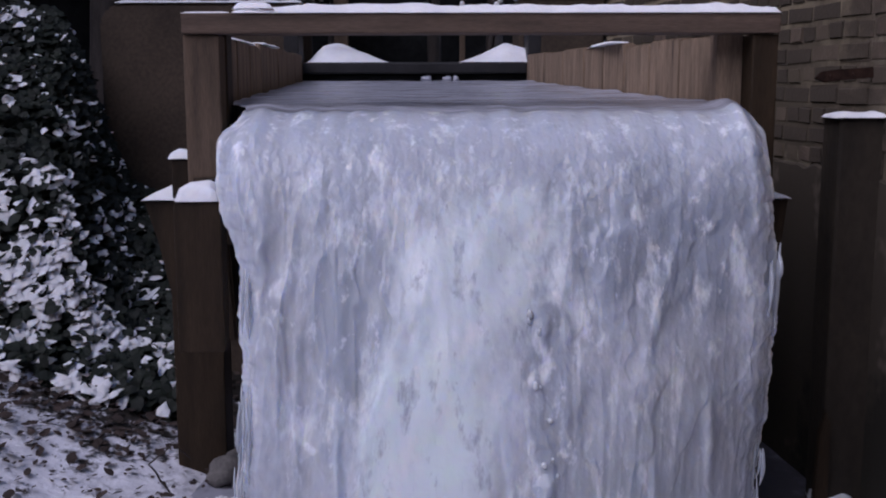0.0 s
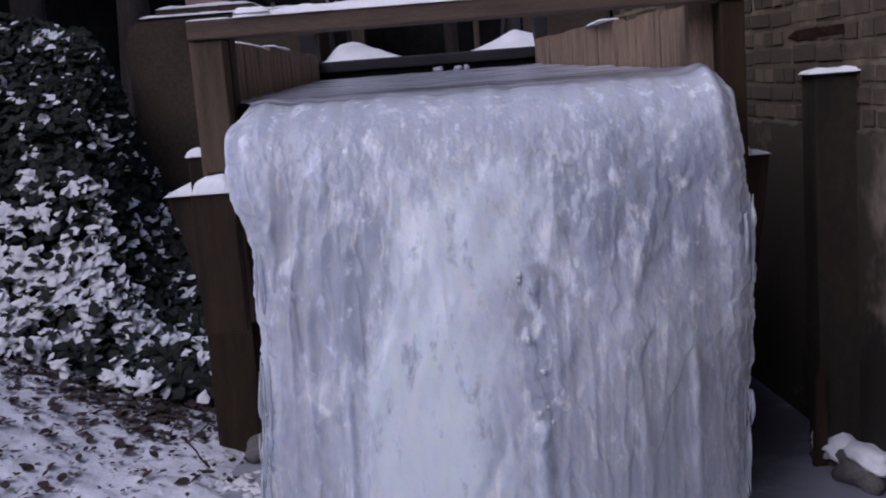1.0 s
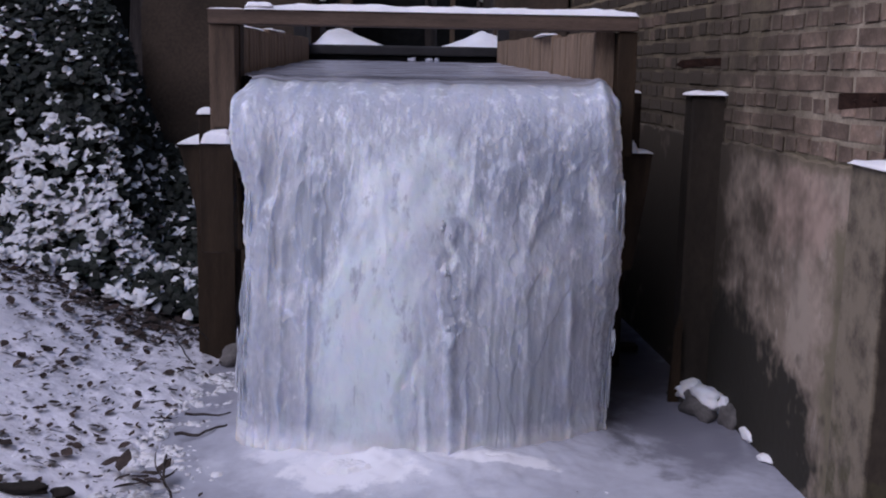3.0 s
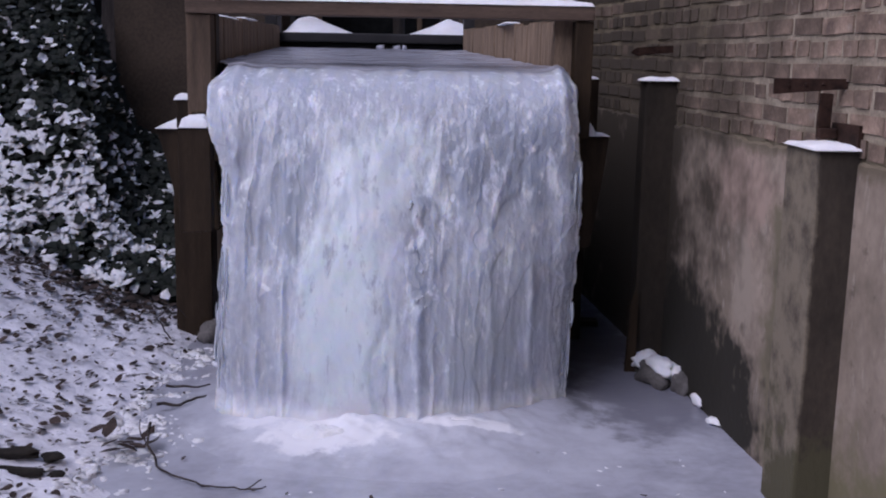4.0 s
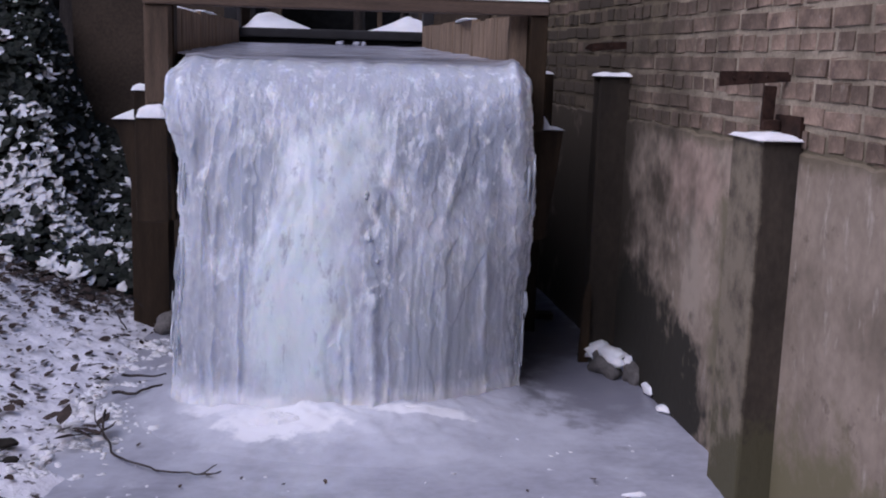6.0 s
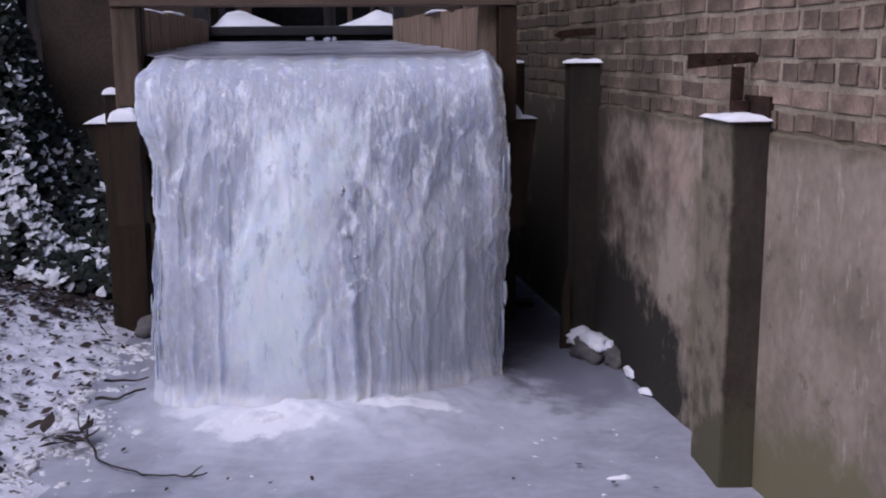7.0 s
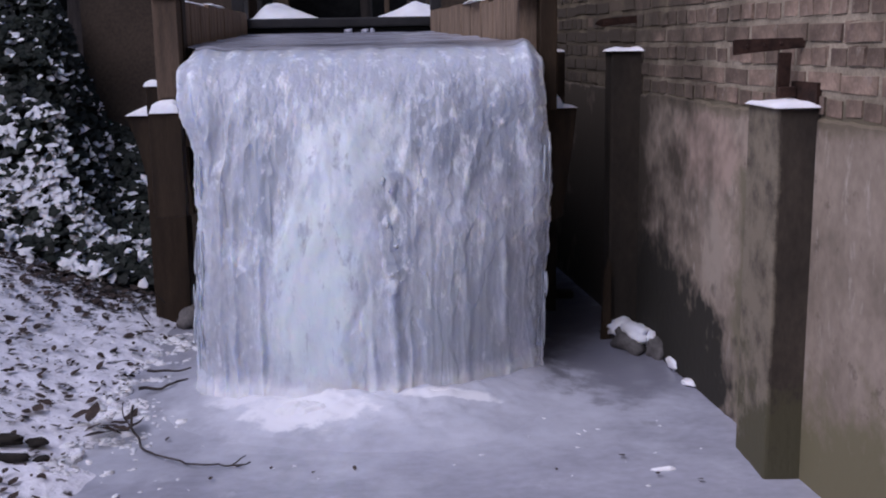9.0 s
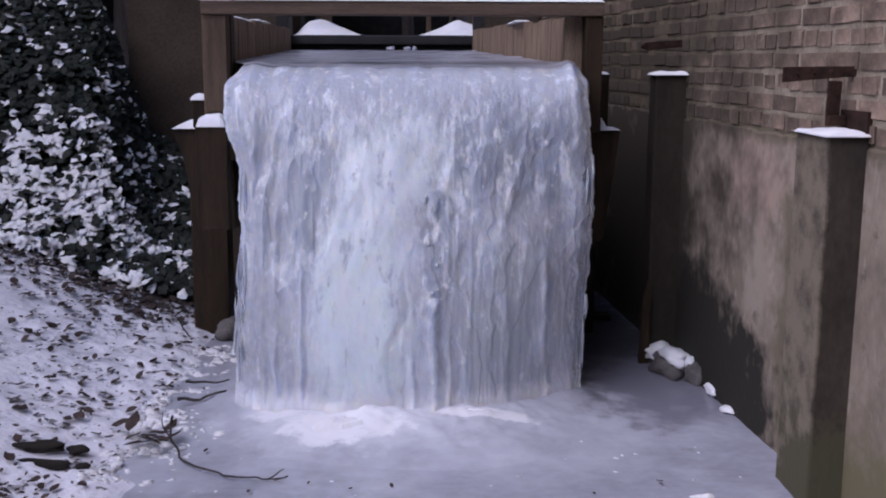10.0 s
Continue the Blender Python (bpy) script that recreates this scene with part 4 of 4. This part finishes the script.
def snow_clumps(lumps):
    """Flat uneven pats of snow caught on leaves."""
    base = bmesh.new()
    bmesh.ops.create_icosphere(base, subdivisions=1, radius=1.0)
    unit = [v.co.copy() for v in base.verts]
    tris = [[v.index for v in f.verts] for f in base.faces]
    base.free()
    verts, faces = [], []
    for x, y, z, r, seed in lumps:
        n = len(verts)
        rot = Euler((rng.uniform(-0.6, 0.3), rng.uniform(-0.5, 0.5), rng.uniform(0, 6.3))).to_matrix()
        stretch = rng.uniform(0.8, 1.7)
        for c in unit:
            k = 1 + 0.55 * noise.noise(c * 1.7 + Vector((seed, 0, 0)))
            p = rot @ Vector((c.x * r * k * stretch, c.y * r * k, c.z * r * 0.33 * k))
            verts.append((x + p.x, y + p.y, z + p.z))
        faces += [[n + i for i in t] for t in tris]
    me = bpy.data.meshes.new("snow")
    me.from_pydata(verts, [], faces)
    me.materials.append(M_SNOW)
    me.shade_smooth()
    return new("snow", me)


def snow_caps(spots):
    """Snow lying on single leaves: a leaf's outline with a swollen crown."""
    verts, faces = [], []
    for i, (at, size, yaw, tilt) in enumerate(spots):
        n = len(verts)
        rim = leaf_points(at, size, yaw, tilt, i)
        mid = sum(rim, Vector()) / 8
        rim = [mid + (p - mid) * rng.uniform(0.65, 1.35) for p in rim]
        top = mid + Vector((0, -0.08, 0.20)) * size
        verts += rim + [p.lerp(top, 0.4) + Vector((0, -0.04, 0.14)) * size for p in rim] + [top]
        for j in range(8):
            a, b = n + j, n + (j + 1) % 8
            faces += [(a, b, b + 8, a + 8), (a + 8, b + 8, n + 16)]
    me = bpy.data.meshes.new("snow")
    me.from_pydata([tuple(v) for v in verts], [], faces)
    me.materials.append(M_SNOW)
    me.shade_smooth()
    return new("snow", me)


under(tagged(snow_caps(white), "torn patches of snow lying on the leaves", kind="stuff"), ivy)
crumbs = []
for i in range(320):
    x, y = rng.uniform(-3.6, -0.85), rng.uniform(-2.0, 1.7)
    crumbs.append((x, y, max(ground_z(x, y), 0.0) - 0.004, rng.uniform(0.006, 0.022), i))
tagged(snow_clumps(crumbs), "loose lumps of snow between dead leaves", "snow", kind="stuff").name = "snow_crumbs"

flecks = []
for i in range(260):
    x, y = rng.uniform(-1.0, 1.25), rng.uniform(-1.7, -0.2)
    if x < -0.50 or rng.random() < 0.22:
        flecks.append((x, y, -0.001, rng.uniform(0.004, 0.012), i))
# torn rim of snow along the shore
for i in range(1500):
    x, y = -1.06 + abs(rng.gauss(0, 0.14)), rng.uniform(-1.9, 0.75)
    if noise.noise(Vector((x * 5, y * 7, 3))) > -0.05:
        flecks.append((x, y, max(ground_z(x, y), 0.0) - 0.002, 0.012 * math.exp(rng.gauss(0, 0.45)), i))
tagged(snow_clumps(flecks), "small flecks of snow frozen on the ice", "snow", kind="stuff").name = "snow_flecks"

# ---- behind the abutments ----
column = tagged(part("pillar", box(-1.88, -1.62, 4.3, 4.55, 2.07, 5.0, 0.012, 0.004, cuts=2), M_PINK), "weathered reddish pillar standing on the abutment", "pillar")


def stake_with_cap(x, y, z, w, name="fence_post"):
    t = thing(name, "weathered fence post with a ball of snow on top", "post", (x, y, 1.2), group="posts behind the flume")
    under(part("shaft", box(x - w, x + w, y - w, y + w, 1.1, z, 0.008), M_WOOD), t)
    under(part("snow_ball", rough_lump(bmesh.new(), (x, y, z + 0.01), (w * 0.9, w * 0.9, 0.03), x * 9), M_SNOW, smooth=True), t)


stake_with_cap(-0.76, 4.95, 2.24, 0.05)
stake_with_cap(0.135, 5.3, 2.08, 0.022)


def tree(x, y, height, radius, seed, limbs=7):
    t = thing("tree", "dark bare winter tree trunk in the wood", "tree", (x, y, ground_z(x, y)), group="trees of the wood")
    r = random.Random(seed)

    def limb(p, way, length, rad, n=7):
        bm = bmesh.new()
        last = None
        steps = 9
        for j in range(steps + 1):
            f = j / steps
            c = p + way * length * f + Vector((noise.noise(Vector((f * 2, seed, 0))), noise.noise(Vector((f * 2, seed, 5))), 0)) * length * 0.06 * f
            rr = rad * (1 - 0.75 * f) + 0.002
            side = way.orthogonal().normalized()
            up = way.cross(side).normalized()
            ring = [bm.verts.new(c + rr * (math.cos(a) * side + math.sin(a) * up)) for a in (2 * math.pi * i / n for i in range(n))]
            if last:
                for i in range(n):
                    bm.faces.new((last[i], last[(i + 1) % n], ring[(i + 1) % n], ring[i]))
            last = ring
        return bm
    base = Vector((x, y, ground_z(x, y) - 0.1))
    under(part("trunk", limb(base, Vector((r.uniform(-0.05, 0.05), r.uniform(-0.03, 0.03), 1)), height, radius, 10), M_BARK, smooth=True), t)
    for i in range(limbs):
        z = r.uniform(0.15, 0.8) * height
        way = Vector((r.uniform(-1, 1), r.uniform(-1, 0.4), r.uniform(0.2, 0.9))).normalized()
        under(part("limb", limb(base + Vector((0, 0, z)), way, r.uniform(0.6, 1.8), radius * 0.25), M_BARK, smooth=True), t)


for i, (x, y, h, rad) in enumerate(((-0.95, 5.4, 7, 0.085), (-0.06, 6.2, 7, 0.07), (-2.7, 5.6, 8, 0.14), (-3.6, 5.9, 8, 0.16), (-2.0, 6.6, 8, 0.08), (-4.9, 5.2, 8, 0.18), (0.5, 7.6, 8, 0.10), (-1.3, 7.4, 8, 0.11), (-5.6, 3.2, 8, 0.16), (-2.9, 6.7, 9, 0.12), (-5.8, 1.0, 8, 0.17))):
    tree(x, y, h, rad, i)
twig("branch", "leaning bare stem with a little snow behind the flume", [(0.33, 5.0, 1.7), (0.36, 5.0, 2.025), (0.43, 5.0, 2.15), (0.49, 5.0, 2.32)], 0.022)
stones("snow_cushion", "snow caught on a leaning bare stem", [((0.375, 4.98, 2.06), (0.02, 0.02, 0.03)), ((0.40, 4.98, 2.11), (0.02, 0.02, 0.03)), ((0.48, 4.98, 2.27), (0.02, 0.02, 0.03))], M_SNOW, 3, "snow")

# snowy ivy growing beside the pillar
spots, white = [], []
for i in range(1300):
    x, y, z = rng.uniform(-1.6, -0.9), rng.uniform(4.75, 5.1), 1.9 + 1.0 * rng.random() ** 1.5
    if abs(noise.noise(Vector((x * 3, z * 3, 0)))) < 0.28:
        spots.append(((x, y, z), rng.uniform(0.02, 0.045), rng.uniform(0, 6.3), rng.uniform(-0.2, 1.2)))
        if rng.random() < 0.25:
            white.append((x, y - 0.02, z + 0.02, rng.uniform(0.012, 0.03), i))
shrub = thing("shrub", "dark evergreen shrub with bits of snow behind the abutment", "shrub", (-1.6, 4.9, 1.6))
under(leaf_mass("foliage", spots, M_LEAF, "", "", ""), shrub)
under(tagged(snow_clumps(white), "bits of snow on the leaves", kind="stuff"), shrub)


def woods():
    """The dark wood that closes the view behind and beside the bank, carried on out of view to block light."""
    bm = bmesh.new()
    # the last points are an added screen behind the camera against skylight
    line = [(8, 9.5), (3, 10), (0, 9.5), (-3, 8.2), (-5.2, 6.0), (-6.8, 3.0), (-8, -2), (-9, -9), (-5, -12), (2, -12.5), (4, -10)]
    pts = []
    for (xa, ya), (xb, yb) in zip(line, line[1:]):
        for i in range(10):
            pts.append((xa + (xb - xa) * i / 10, ya + (yb - ya) * i / 10))
    grid = []
    for j in range(16):
        row = []
        for i, (x, y) in enumerate(pts):
            k = 0.6 * noise.noise_vector(Vector((x * 0.8, y * 0.8, j * 0.5)))
            # extra height towards the back, above the view, keeps sun off the wall
            top = 7.0 + 5.0 * smooth01(-1, 4, y) + 1.6 * noise.noise(Vector((x * 0.35, y * 0.35, 0)))
            row.append(bm.verts.new((x + 0.9 * k.x, y + 0.9 * k.y, -0.3 + top * j / 15)))
        grid.append(row)
    for a, b in zip(grid, grid[1:]):
        for i in range(len(pts) - 1):
            bm.faces.new((a[i], a[i + 1], b[i + 1], b[i]))
    return tagged(part("backdrop", bm, M_WOODS, smooth=True), "dark winter wood behind the mill, with unseen added parts that block light", "wood", kind="structure")


woods()

# ---- bricks, English bond ----
def brick_mesh(length, seed):
    r = random.Random(seed)
    bm = box(-0.025, 0.0, -length / 2, length / 2, -0.0335, 0.0335, 0)
    face = [e for e in bm.edges if all(v.co.x < -0.01 for v in e.verts)]
    bmesh.ops.bevel(bm, geom=face, offset=0.0075, segments=2, affect="EDGES")
    for v in bm.verts:
        v.co += Vector((r.uniform(-0.002, 0.002), r.uniform(-0.0035, 0.0035), r.uniform(-0.003, 0.003)))
    return mesh_of(bm, "brick", M_BRICK)


HEADERS = [brick_mesh(0.107, i) for i in range(16)]
STRETCHERS = [brick_mesh(0.219, 20 + i) for i in range(16)]
rng = random.Random(21)
near, far = [], []
for row in range(36):
    z = 1.19 + 0.038 + 0.075 * row
    header = row % 2 == 0
    step = 0.112 if header else 0.224
    y = -3.1 + (0.028 if header else 0.0)
    while y < 5.75:
        y += step
        if z > 1.36 and 2.08 < y < 2.38 and z > 2.06:
            continue
        kinds = HEADERS if header else STRETCHERS
        item = (rng.choice(kinds), wall_x(y) + 0.0318 + rng.uniform(-0.003, 0.003), y + rng.uniform(-0.007, 0.007), z + rng.uniform(-0.004, 0.004), rng.uniform(-0.02, 0.02))
        (near if -2.0 < y < 0.75 and z < 2.05 and len(near) < 300 else far).append(item)
TILT = math.atan(0.083)
for me, x, y, z, roll in near:
    ob = new("brick", me)
    ob.matrix_world = Matrix.Translation((x, y, z)) @ Euler((roll, 0, TILT)).to_matrix().to_4x4()
    ob.parent = wall
verts, faces = [], []
for me, x, y, z, roll in far:
    m = Matrix.Translation((x, y, z)) @ Euler((roll, 0, TILT)).to_matrix().to_4x4()
    n = len(verts)
    verts += [tuple(m @ v.co) for v in me.vertices]
    faces += [[n + i for i in p.vertices] for p in me.polygons]
me = bpy.data.meshes.new("brickwork")
me.from_pydata(verts, [], faces)
M_BRICK_FAR = M_BRICK.copy()
M_BRICK_FAR.name = "brickwork"
nt = M_BRICK_FAR.node_tree
geo = nt.nodes.new("ShaderNodeNewGeometry")
for nd in nt.nodes:
    if nd.type == "MAP_RANGE":
        nt.links.new(geo.outputs["Random Per Island"], nd.inputs["Value"])
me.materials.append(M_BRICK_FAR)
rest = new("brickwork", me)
rest.parent = wall
tagged(rest, kind="stuff")
